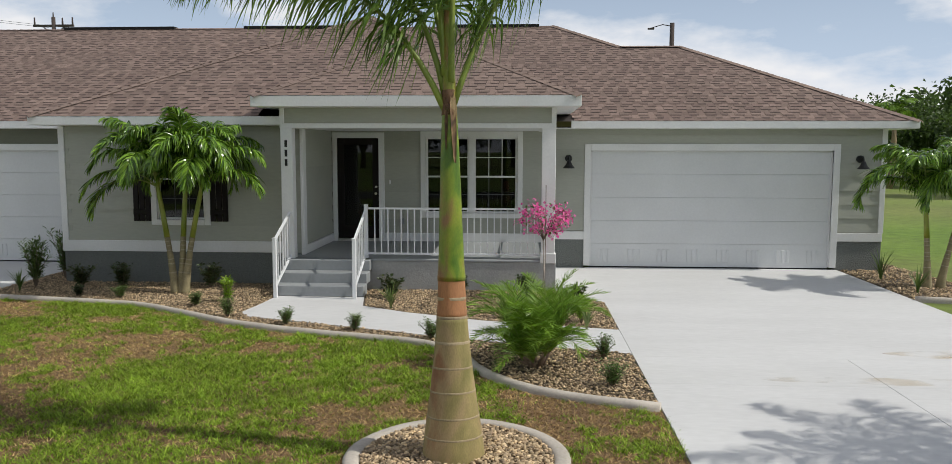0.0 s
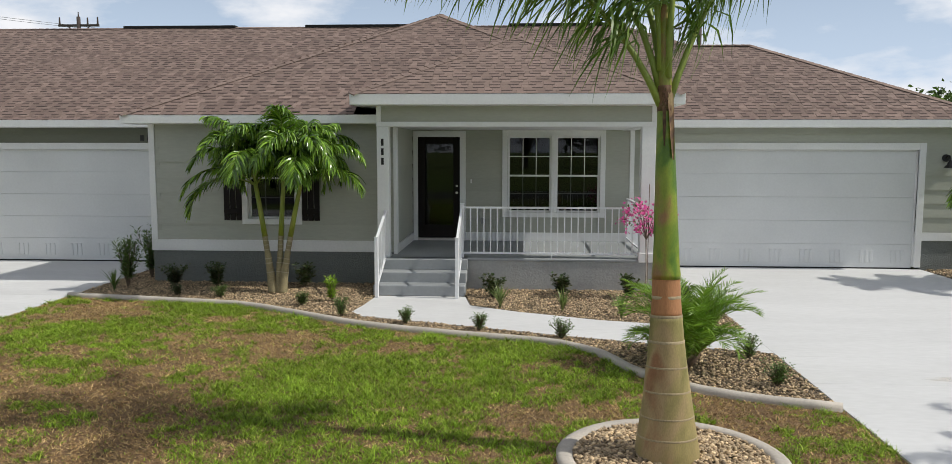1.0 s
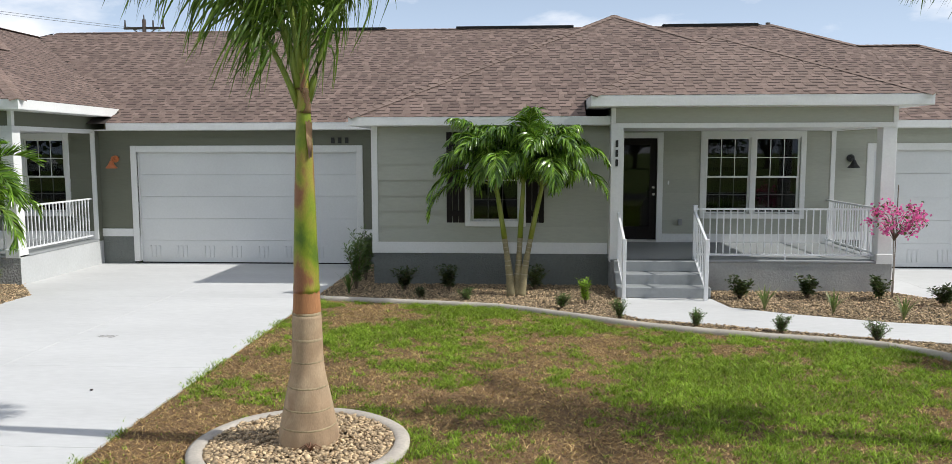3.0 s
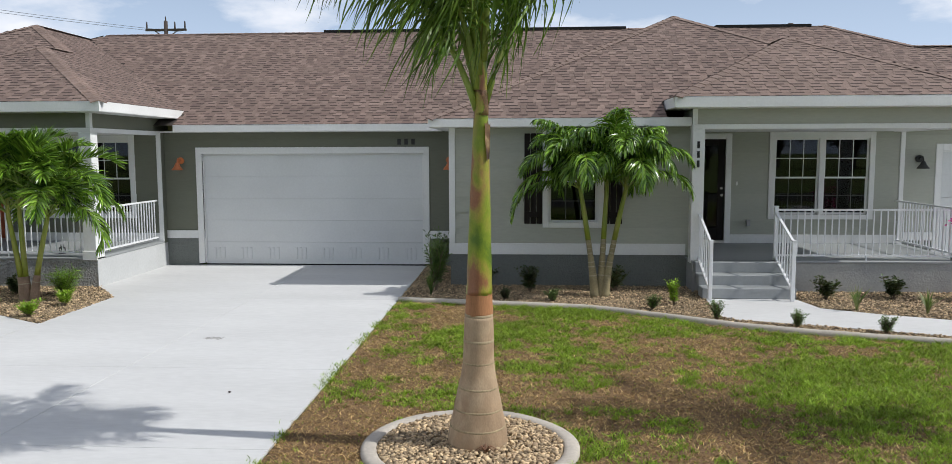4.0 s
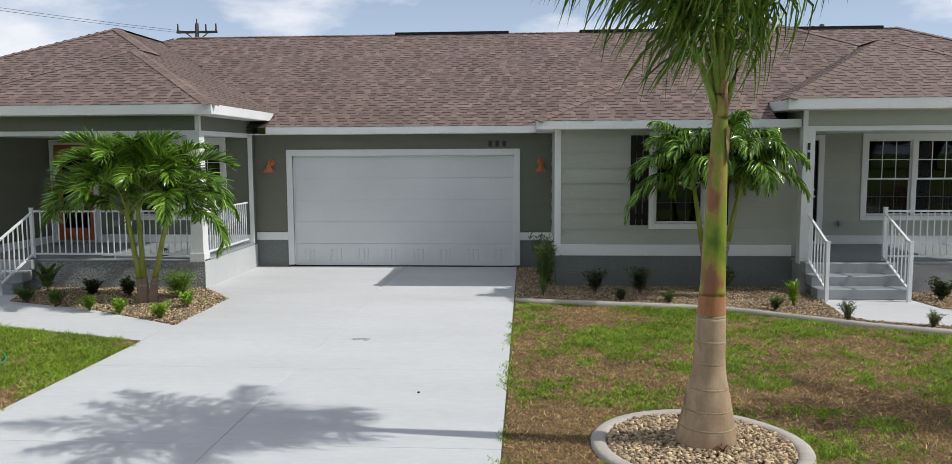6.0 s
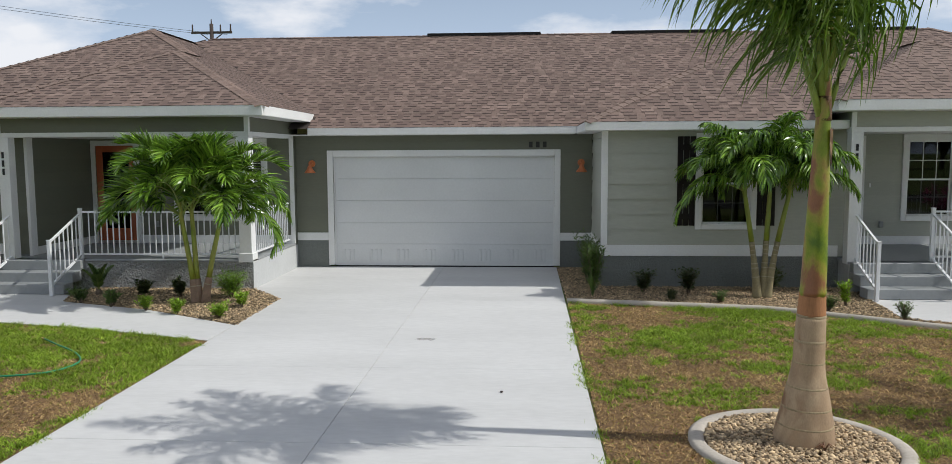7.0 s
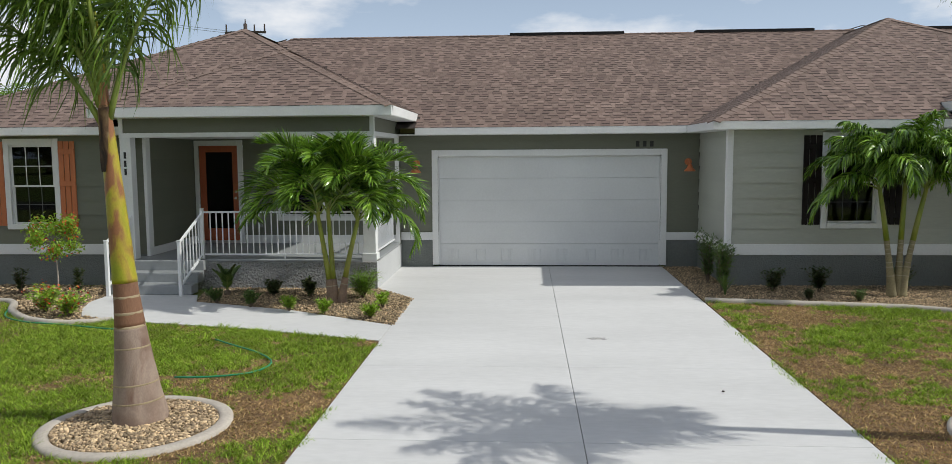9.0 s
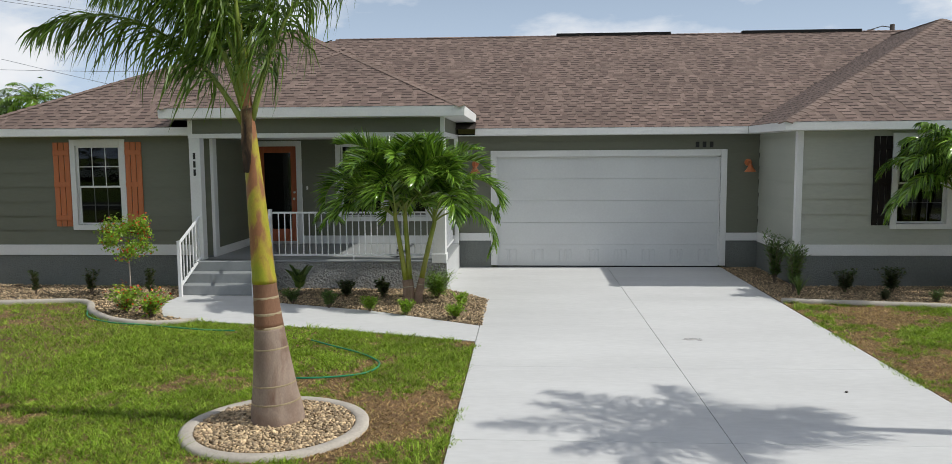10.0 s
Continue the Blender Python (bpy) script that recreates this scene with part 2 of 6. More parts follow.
PINK = material("magenta_bract", (0.75, 0.07, 0.34), 0.6, ((6.0, 0.15), (40.0, 0.1)), None, island=0.3, tint=(0.86, 0.27, 0.52), translucent=0.35)
RED = material("red_flower", (0.62, 0.035, 0.02), 0.6, ((6.0, 0.15), (40.0, 0.1)), None, island=0.3, tint=(0.75, 0.16, 0.04), translucent=0.3)
TWIG = material("grey_brown_twig", (0.16, 0.12, 0.085), 0.85, ((6.0, 0.2), (60.0, 0.2)), (90.0, 0.3, 0.004))
TREE_LEAF = material("far_tree_foliage", (0.085, 0.145, 0.025), 0.6, ((0.4, 0.25), (3.0, 0.2)), None, island=0.4, tint=(0.05, 0.085, 0.02), translucent=0.4)
FIELD = material("mown_field_grass", (0.115, 0.19, 0.018), 0.9, ((0.12, 0.2), (3.0, 0.25)), (30.0, 0.5, 0.03), tint=(0.17, 0.20, 0.045))
ASPHALT = material("grey_asphalt", (0.055, 0.055, 0.057), 0.9, ((0.5, 0.1), (40.0, 0.2)), (120.0, 0.5, 0.006))
WOOD_POLE = material("weathered_pole_wood", (0.06, 0.045, 0.04), 0.9)
WIRE = material("black_cable", (0.015, 0.015, 0.016), 0.6, bump=None)
HOSE = material("green_rubber_hose", (0.02, 0.26, 0.12), 0.45, bump=None)
BRASS = material("brass_fitting", (0.6, 0.42, 0.15), 0.35, bump=None, metal=1.0)


# ---- mesh helpers ----
class Mesh:
    """Collects faces for one mesh object."""

    def __init__(self):
        self.v, self.f = [], []

    def face(self, *pts):
        k = len(self.v)
        self.v += [tuple(p) for p in pts]
        self.f.append(tuple(range(k, k + len(pts))))

    def box(self, x0, x1, y0, y1, z0, z1, m=None):
        k = len(self.v)
        pts = [Vector((x, y, z)) for z in (z0, z1) for y in (y0, y1) for x in (x0, x1)]
        self.v += [tuple(m @ p) if m else tuple(p) for p in pts]
        self.f += [tuple(k + i for i in q) for q in ((0, 2, 3, 1), (4, 5, 7, 6), (0, 1, 5, 4), (2, 6, 7, 3), (0, 4, 6, 2), (1, 3, 7, 5))]
        return self

    def tube(self, pts, radii, sides=8, cap=True):
        """A round bar through pts."""
        k, n = len(self.v), len(pts)
        pts = [Vector(p) for p in pts]
        for i, p in enumerate(pts):
            d = (pts[min(i + 1, n - 1)] - pts[max(i - 1, 0)]).normalized()
            a = d.cross(Vector((0, 0, 1))) if abs(d.z) < 0.95 else d.cross(Vector((1, 0, 0)))
            a.normalize()
            b = d.cross(a)
            r = radii[i] if isinstance(radii, (list, tuple)) else radii
            for s in range(sides):
                w = 2 * math.pi * s / sides
                self.v.append(tuple(p + r * (math.cos(w) * a + math.sin(w) * b)))
        for i in range(n - 1):
            for s in range(sides):
                s2 = (s + 1) % sides
                self.f.append((k + i * sides + s, k + (i + 1) * sides + s, k + (i + 1) * sides + s2, k + i * sides + s2))
        if cap:
            self.f.append(tuple(k + s for s in range(sides)))
            self.f.append(tuple(k + (n - 1) * sides + s for s in reversed(range(sides))))
        return self

    def data(self, name, mat, smooth=False, bevel=0.0):
        me = bpy.data.meshes.new(name)
        me.from_pydata(self.v, [], self.f)
        bm = bmesh.new()
        bm.from_mesh(me)
        if bevel:
            bmesh.ops.bevel(bm, geom=bm.edges[:], offset=bevel, segments=1, affect="EDGES", clamp_overlap=True)
        bmesh.ops.recalc_face_normals(bm, faces=bm.faces[:]) if len(bm.faces) < 3000 else None
        bm.to_mesh(me)
        bm.free()
        me.materials.append(mat)
        if smooth:
            me.polygons.foreach_set("use_smooth", [True] * len(me.polygons))
        return me


def thing(name, label, category, at=(0, 0, 0), group="", kind=""):
    """A top-level thing: an Empty at its base."""
    ob = new(name)
    ob.empty_display_size = 0.1
    ob.location = at
    return tagged(ob, label, category, group, kind)


def part(name, mesh, mat, parent, label="", smooth=False, bevel=0.0):
    """Links a Mesh (in the parent's own coordinates) as one part under a thing or a part."""
    ob = new(name, mesh.data(name, mat, smooth, bevel))
    ob.parent = parent
    if label:
        ob["label"] = label
    return ob


def single(name, mesh, mat, label, category, group="", kind="", smooth=False, bevel=0.0):
    return tagged(new(name, mesh.data(name, mat, smooth, bevel)), label, category, group, kind)


def boxes(*rows, m=None):
    q = Mesh()
    for r in rows:
        q.box(*r, m=m)
    return q


def smooth_line(pts, step=0.25):
    """A Catmull-Rom line through plan points."""
    out, p = [], [Vector((*q, 0)) if len(q) == 2 else Vector(q) for q in pts]
    for i in range(len(p) - 1):
        a, b, c, d = p[max(i - 1, 0)], p[i], p[i + 1], p[min(i + 2, len(p) - 1)]
        n = max(2, int((c - b).length / step))
        for j in range(n):
            t = j / n
            out.append(0.5 * ((2 * b) + (c - a) * t + (2 * a - 5 * b + 4 * c - d) * t * t + (3 * b - a - 3 * c + d) * t ** 3))
    out.append(p[-1])
    return out


# ---- the duplex house ----
G, W, P, B = 15.37, 12.92, 12.45, 15.2  # planes of the garage wall, the wing, the porch front and the porch back
UNIT = -15.57                        # step from one dwelling to the next
EAVE, RISE, SIDE = 3.0, 0.487, 0.4823  # eave height and roof slopes
WING_EAVE, WING_SIDE = -8.10, 0.495    # side eave of the wing and the slope above it
PORCH_EAVE, PORCH_Y, PORCH_X0, PORCH_X1 = 3.325, 12.06, -3.86, 1.73
PORCH_RISE, PORCH_SIDE = 0.452, 0.4946
house = thing("duplex_house", "one-storey duplex with sage siding and brown shingle hip roof", "house", at=(-7.8, 15.4, 0))


def hpart(name, mesh, mat, label="", smooth=False, bevel=0.0, parent=None):
    """A part of the house, in world coordinates."""
    ob = part(name, mesh, mat, parent or house, label, smooth, bevel)
    if parent is None:
        ob.matrix_parent_inverse = Matrix.Translation(-house.location)
    return ob


def cells(x0, x1, z0, z1, holes):
    """The rectangles of a wall that are left round its openings."""
    xs = sorted({x0, x1, *[h[0] for h in holes], *[h[1] for h in holes]})
    out = []
    for a, b in zip(xs, xs[1:]):
        mid, cuts = (a + b) / 2, []
        for h in holes:
            if h[0] < mid < h[1]:
                cuts.append((h[2], h[3]))
        z = z0
        for c, d in sorted(cuts):
            if c > z:
                out.append((a, b, z, c))
            z = max(z, d)
        if z < z1:
            out.append((a, b, z, z1))
    return out


def front_wall(name, x0, x1, z0, z1, y, holes, mat, label, board=0.283, first=0.74, thick=0.16):
    """A wall that faces the street, with real openings and lapped boards."""
    core = Mesh()
    for a, b, c, d in cells(x0, x1, z0, z1, holes):
        core.box(a, b, y + 0.014, y + thick, c, d)
    wall = hpart(name, core, mat, label)
    z = first
    while z < z1 - 0.03 and board:
        top = min(z + board, z1)
        rows = cells(x0, x1, z, top, [(h[0], h[1], max(h[2], z), min(h[3], top)) for h in holes if h[2] < top and h[3] > z])
        done = []
        for a, b, c, d in sorted(rows):          # join neighbours of one height
            if done and abs(done[-1][1] - a) < 1e-6 and done[-1][2] == c and done[-1][3] == d:
                done[-1] = (done[-1][0], b, c, d)
            else:
                done.append((a, b, c, d))
        for a, b, c, d in done:
            q = Mesh()
            q.face((a, y - 0.010, c), (b, y - 0.010, c), (b, y + 0.009, d), (a, y + 0.009, d))
            q.face((a, y - 0.010, c), (a, y + 0.016, c), (b, y + 0.016, c), (b, y - 0.010, c))
            q.face((a, y - 0.010, c), (a, y + 0.009, d), (a, y + 0.016, d), (a, y + 0.016, c))
            q.face((b, y - 0.010, c), (b, y + 0.016, c), (b, y + 0.016, d), (b, y + 0.009, d))
            hpart("siding_board", q, mat, parent=wall)
        z += board
    return wall


def side_wall(name, x, y0, y1, z0, z1, out, mat, label, board=0.283, first=0.74, thick=0.16):
    """A wall across the house; out is the side that its boards face (+1: +x)."""
    wall = hpart(name, Mesh().box(min(x - out * 0.014, x - out * thick), max(x - out * 0.014, x - out * thick), y0, y1, z0, z1), mat, label)
    z = first
    while z < z1 - 0.03 and board:
        d = min(z + board, z1)
        q = Mesh()
        q.face((x + out * 0.010, y0, z), (x + out * 0.010, y1, z), (x - out * 0.009, y1, d), (x - out * 0.009, y0, d))
        q.face((x + out * 0.010, y0, z), (x - out * 0.016, y0, z), (x - out * 0.016, y1, z), (x + out * 0.010, y1, z))
        q.face((x + out * 0.010, y0, z), (x - out * 0.009, y0, d), (x - out * 0.016, y0, d), (x - out * 0.016, y0, z))
        hpart("siding_board", q, mat, parent=wall)
        z += board
    return wall


def window(dx, x0, x1, z0, z1, y, lights, name="window"):
    """A white-cased sash window: casing, sashes, muntins and panes."""
    t = 0.105
    casing = hpart(name, boxes((x0 + dx, x0 + t + dx, y - 0.03, y + 0.02, z0, z1), (x1 - t + dx, x1 + dx, y - 0.03, y + 0.02, z0, z1),
                               (x0 + t + dx, x1 - t + dx, y - 0.03, y + 0.02, z1 - t - 0.02, z1)), WHITE, "white cased sash window with muntins", bevel=0.004)
    hpart("window_sill", boxes((x0 + dx + t, x1 + dx - t, y - 0.045, y + 0.02, z0, z0 + 0.10)), WHITE, parent=casing, bevel=0.005)
    for e in (x0 + t + dx, x1 - t + dx):
        hpart("window_reveal", boxes((e - 0.012, e + 0.012, y + 0.024, y + 0.15, z0 + 0.1, z1 - t - 0.02)), WHITE, parent=casing)
    a0, a1, b0, b1 = x0 + t + 0.012, x1 - t - 0.012, z0 + 0.10, z1 - t - 0.02
    w = (a1 - a0 - 0.10 * (lights - 1)) / lights
    mid = b0 + (b1 - b0) * 0.485
    for i in range(lights):
        c0 = a0 + i * (w + 0.10) + dx
        c1 = c0 + w
        if i:
            hpart("mullion", boxes((c0 - 0.10, c0, y - 0.022, y + 0.06, b0, b1)), WHITE, parent=casing, bevel=0.004)
        for k, (d0, d1, yy) in enumerate(((b0, mid + 0.02, y + 0.05), (mid - 0.02, b1, y + 0.018))):
            s = 0.036
            hpart("sash", boxes((c0, c0 + s, yy, yy + 0.03, d0, d1), (c1 - s, c1, yy, yy + 0.03, d0, d1), (c0 + s, c1 - s, yy, yy + 0.03, d0, d0 + s), (c0 + s, c1 - s, yy, yy + 0.03, d1 - s, d1)), WHITE, parent=casing, bevel=0.003)
            pane = hpart("pane", boxes((c0 + s, c1 - s, yy + 0.010, yy + 0.014, d0 + s, d1 - s)), GLASS, parent=casing, label="clear window pane")
            pane.visible_shadow = False
            for j in (1, 2):
                xm = c0 + s + (c1 - c0 - 2 * s) * j / 3
                hpart("muntin", boxes((xm - 0.007, xm + 0.007, yy + 0.004, yy + 0.010, d0 + s, d1 - s)), WHITE if k else SCREENED, parent=casing)
            zm = (d0 + d1) / 2
            hpart("muntin", boxes((c0 + s, c1 - s, yy + 0.002, yy + 0.008, zm - 0.007, zm + 0.007)), WHITE if k else SCREENED, parent=casing)


def shutter(x0, x1, z0, z1, y, mat, label):
    """A board-and-batten shutter: three boards with gaps, two battens."""
    ob = thing("window_shutter", label, "shutter", at=((x0 + x1) / 2, y, z0), group="window shutters")
    w = (x1 - x0 - 2 * 0.014) / 3
    for i in range(3):
        a = -(x1 - x0) / 2 + i * (w + 0.014)
        part("board", boxes((a, a + w, -0.026, -0.006, 0, z1 - z0)), mat, ob, bevel=0.003)
    for zz in (0.17, (z1 - z0) * 0.5, z1 - z0 - 0.20):
        part("batten", boxes((-(x1 - x0) / 2 + 0.004, (x1 - x0) / 2 - 0.004, -0.045, -0.026, zz - 0.05, zz + 0.05)), mat, ob, bevel=0.003)
    return ob


def front_door(dx, mat, label):
    """A full-light front door in a white casing."""
    x0, x1, z0, z1 = -3.115 + dx, -2.235 + dx, 0.555, 2.655
    casing = hpart("door_casing", boxes((x0 - 0.09, x0, B - 0.03, B + 0.02, 0.5, z1 + 0.115), (x1, x1 + 0.12, B - 0.03, B + 0.02, 0.5, z1 + 0.115), (x0, x1, B - 0.03, B + 0.02, z1, z1 + 0.115)), WHITE, "white door casing", bevel=0.004)
    door = hpart("front_door", boxes((x0, x0 + 0.14, B + 0.03, B + 0.075, z0, z1), (x1 - 0.14, x1, B + 0.03, B + 0.075, z0, z1), (x0 + 0.14, x1 - 0.14, B + 0.03, B + 0.075, z0, z0 + 0.27), (x0 + 0.14, x1 - 0.14, B + 0.03, B + 0.075, z1 - 0.14, z1)), mat, label, bevel=0.006)
    hpart("door_glass", boxes((x0 + 0.14, x1 - 0.14, B + 0.05, B + 0.056, z0 + 0.27, z1 - 0.14)), GLASS, parent=door, label="tall clear door light").visible_shadow = False
    hpart("door_handle", Mesh().tube([(x1 - 0.065, B + 0.03, 1.50), (x1 - 0.065, B - 0.02, 1.50)], 0.012).tube([(x1 - 0.065, B - 0.02, 1.50), (x1 - 0.065, B - 0.045, 1.50)], [0.028, 0.024], 12), NICKEL, parent=door, label="satin round door knob", smooth=False)
    hpart("deadbolt", Mesh().tube([(x1 - 0.065, B + 0.03, 1.64), (x1 - 0.065, B + 0.005, 1.64)], 0.024, 12), NICKEL, parent=door)
    hpart("door_sill", boxes((x0, x1, B - 0.03, B + 0.1, 0.502, 0.553)), NICKEL, parent=casing)


def garage_door(dx, x1, top):
    """A five-section steel door with pressed ribs along its foot, in a white casing."""
    x0, x1 = 2.18 + dx, x1 + dx
    y = G + 0.06
    casing = hpart("garage_door_casing", boxes((x0, x1, G - 0.03, G + 0.05, top, top + 0.14)), WHITE, "white casing of the garage door", bevel=0.005)
    for e in (x0 - 0.13, x1):
        hpart("side_casing", boxes((e, e + 0.13, G - 0.03, G + 0.05, 0, top + 0.14)), WHITE, parent=casing, bevel=0.005)
    for s in (x0 + 0.008, x1 - 0.008):
        hpart("weather_strip", boxes((s - 0.02, s + 0.02, G + 0.03, G + 0.055, 0.01, top)), WHITE, parent=casing)
    hpart("weather_strip", boxes((x0, x1, G + 0.03, G + 0.055, top - 0.03, top + 0.001)), WHITE, parent=casing)
    door = hpart("garage_door", boxes((x0, x1, y + 0.035, y + 0.05, -0.02, top)), GARAGE_WHITE, "white sectional steel garage door")
    h = (top + 0.02) / 5
    for i in range(5):
        z = -0.02 + i * h
        q = boxes((x0 + 0.005, x1 - 0.005, y, y + 0.035, z + 0.0015, z + h - 0.0015))
        sec = hpart("door_section", q, GARAGE_WHITE, parent=door, bevel=0.0025)
        n = 8
        for j in range(n) if i == 0 else ():
            c = x0 + (x1 - x0) * (j + 0.5) / n
            r = Mesh()
            for k in (-1, 0, 1):
                r.box(c + k * 0.10 - 0.028, c + k * 0.10 + 0.028, y - 0.014, y + 0.002, z + 0.10, z + h - 0.12)
            hpart("pressed_rib", r, GARAGE_WHITE, parent=door, bevel=0.005)
    hpart("bottom_seal", boxes((x0, x1, y + 0.002, y + 0.03, -0.055, -0.018)), VENT_BLACK, parent=door, label="black rubber seal")
    return door


def wing(dx, mat, shade, shutter_label, first):
    """The room that projects beside the porch."""
    x0, x1 = -7.74 + dx, -3.22 + dx
    front_wall("wing_wall", x0, x1, 0.535, 2.86, W, [(-5.965 + dx, -5.03 + dx, 1.12, 2.70)], mat, "wing wall of wide lap boards")
    hpart("wing_base", Mesh().box(x0, x1, W, W + 0.2, -0.2, 0.535), BASE_GREY, "grey rendered base of the wing")
    hpart("wing_base_side", Mesh().box(x0, x0 + 0.2, W + 0.2, G + (5.5 if first else 0.2), -0.2, 0.535), BASE_GREY)
    side_wall("wing_side_wall", x0, W + 0.001, G + (5.5 if first else 0), 0.535, 2.86, -1, mat, "side wall of the wing in lap boards", 0.283)
    band = 0.025
    hpart("water_table", boxes((x0 - band, x1 - 0.25, W - band, W + 0.01, 0.535, 0.74)), WHITE, "white band board above the base", bevel=0.004)
    hpart("water_table_side", boxes((x0 - band, x0 + 0.01, W + 0.012, G + (5.5 if first else -0.03), 0.535, 0.74)), WHITE, bevel=0.004)
    hpart("corner_board", boxes((x0 - 0.022, x0 + 0.09, W - 0.022, W + 0.012, 0.742, 2.85)), WHITE, "white corner board", bevel=0.004)
    hpart("corner_board", boxes((x0 - 0.022, x0 + 0.012, W + 0.014, W + 0.10, 0.742, 2.85)), WHITE, "white corner board", bevel=0.004)
    window(dx, -6.05, -4.945, 1.03, 2.795, W, 1)
    shutter(-6.385 + dx, -6.06 + dx, 1.10, 2.74, W, shade, shutter_label)
    shutter(-4.94 + dx, -4.615 + dx, 1.10, 2.74, W, shade, shutter_label)
    # eaves
    hpart("fascia", boxes((WING_EAVE + dx, -3.475 + dx, 12.55, 12.58, 2.85, 3.0)), WHITE, "white fascia board", bevel=0.004)
    hpart("fascia", boxes((WING_EAVE + dx, WING_EAVE + 0.03 + dx, 12.582, 22.0 if first else 14.948, 2.85, 3.0)), WHITE, "white fascia board", bevel=0.004)
    hpart("soffit", boxes((WING_EAVE + 0.03 + dx, -3.475 + dx, 12.58, W + 0.02, 2.845, 2.865), (WING_EAVE + 0.03 + dx, x0 + 0.02, W + 0.022, 22.0 if first else G, 2.845, 2.865)), WHITE, "white soffit")


def porch(dx, mat, door_mat, door_label):
    """Porch between the wing and the garage: slab, walls, posts, beam and ceiling."""
    hpart("porch_base", Mesh().box(-3.44 + dx, 1.335 + dx, P, G, -0.2, 0.455), SUNLIT_STUCCO if dx else SMOOTH_STUCCO, "grey stucco porch base")
    hpart("porch_base_side", boxes((1.336 + dx, 1.35 + dx, P - 0.002, G, -0.2, 0.455)), SIDE_PAINT, "pale painted side of the porch base")
    hpart("porch_floor", boxes((-3.46 + dx, 1.35 + dx, P - 0.015, B + 0.013, 0.457, 0.5)), FLOOR_GREY, "grey painted porch floor", bevel=0.008)
    wall = front_wall("porch_wall", -3.22 + dx, 1.26 + dx, 0.5, 2.86, B, [(-3.115 + dx, -2.235 + dx, 0.5, 2.655), (-1.245 + dx, 0.655 + dx, 1.10, 2.68)], mat, "porch back wall", 0.283, 0.68, G - B + 0.16)
    side_wall("porch_side_wall", -3.22 + dx, W + 0.001, B, 0.5, 2.86, 1, mat, "side wall of the wing towards the porch", 0.283, 0.68)
    hpart("skirting", boxes((-2.11 + dx, 1.26 + dx, B - 0.02, B + 0.012, 0.502, 0.68)), WHITE, "white skirting on the porch", bevel=0.004)
    hpart("skirting_side", boxes((-3.235 + dx, -3.20 + dx, W + 0.172, B - 0.035, 0.502, 0.66)), WHITE, bevel=0.004)
    hpart("corner_board", boxes((-3.26 + dx, -3.198 + dx, W - 0.02, W + 0.012, 0.502, 2.79)), WHITE, "white corner board", bevel=0.004)
    hpart("corner_board", boxes((-3.232 + dx, -3.198 + dx, W + 0.014, W + 0.17, 0.502, 2.79)), WHITE, "white corner board", bevel=0.004)
    hpart("corner_board", boxes((1.26 + dx, 1.35 + dx, B - 0.03, B + 0.014, 0.502, 2.84)), WHITE, "white corner board", bevel=0.004)
    hpart("porch_corner", boxes((1.262 + dx, 1.346 + dx, B + 0.016, G + 0.16, 0.456, 2.84)), mat, "short return of the porch back wall")
    front_door(dx, door_mat, door_label)
    window(dx, -1.355, 0.765, 1.0, 2.795, B, 2)
    # posts
    hpart("porch_post", boxes((-3.475 + dx, -3.265 + dx, P, P + 0.20, 0.452, 2.79)), WHITE, "square white porch post", bevel=0.006)
    hpart("porch_post", boxes((1.095 + dx, 1.33 + dx, P, P + 0.235, 0.5, 2.79)), WHITE, "square white porch post", bevel=0.006)
    hpart("post_plinth", boxes((1.075 + dx, 1.35 + dx, P - 0.02, P + 0.255, 0.452, 0.62)), WHITE, bevel=0.006)
    # beam in siding with white trim
    hpart("porch_beam", boxes((-3.46 + dx, 1.315 + dx, P + 0.012, P + 0.21, 2.80, 3.139), (1.115 + dx, 1.315 + dx, P + 0.21, G + 0.3, 2.80, 3.139), (-3.46 + dx, -3.26 + dx, P + 0.21, W + 0.5, 2.865, 3.139)), mat, "porch beam clad in boards")
    hpart("beam_trim", boxes((-3.48 + dx, 1.335 + dx, P - 0.01, P + 0.23, 2.788, 2.872), (1.095 + dx, 1.335 + dx, P + 0.232, B - 0.032, 2.788, 2.872)), WHITE, "white trim under the porch beam", bevel=0.004)
    hpart("beam_end_trim", boxes((-3.48 + dx, -3.40 + dx, P - 0.01, P + 0.02, 2.874, 3.139)), WHITE, bevel=0.003)
    hpart("beam_end_trim", boxes((1.255 + dx, 1.335 + dx, P - 0.01, P + 0.08, 2.874, 3.139)), WHITE, bevel=0.003)
    hpart("porch_ceiling", boxes((-3.26 + dx, 1.115 + dx, P + 0.21, B, 2.80, 2.83)), WHITE, "white porch ceiling")
    # raised porch eave
    x0, x1, y, z0, z1 = PORCH_X0 + dx, PORCH_X1 + dx, PORCH_Y, PORCH_EAVE - 0.18, PORCH_EAVE
    hpart("porch_fascia", boxes((x0, x1, y, y + 0.03, z0, z1)), WHITE, "white porch fascia", bevel=0.004)
    hpart("porch_fascia", boxes((x0, x0 + 0.03, y + 0.032, 13.40, z0, z1)), WHITE, bevel=0.004)
    hpart("porch_fascia", boxes((x1 - 0.03, x1, y + 0.032, 15.58, z0, z1)), WHITE, bevel=0.004)
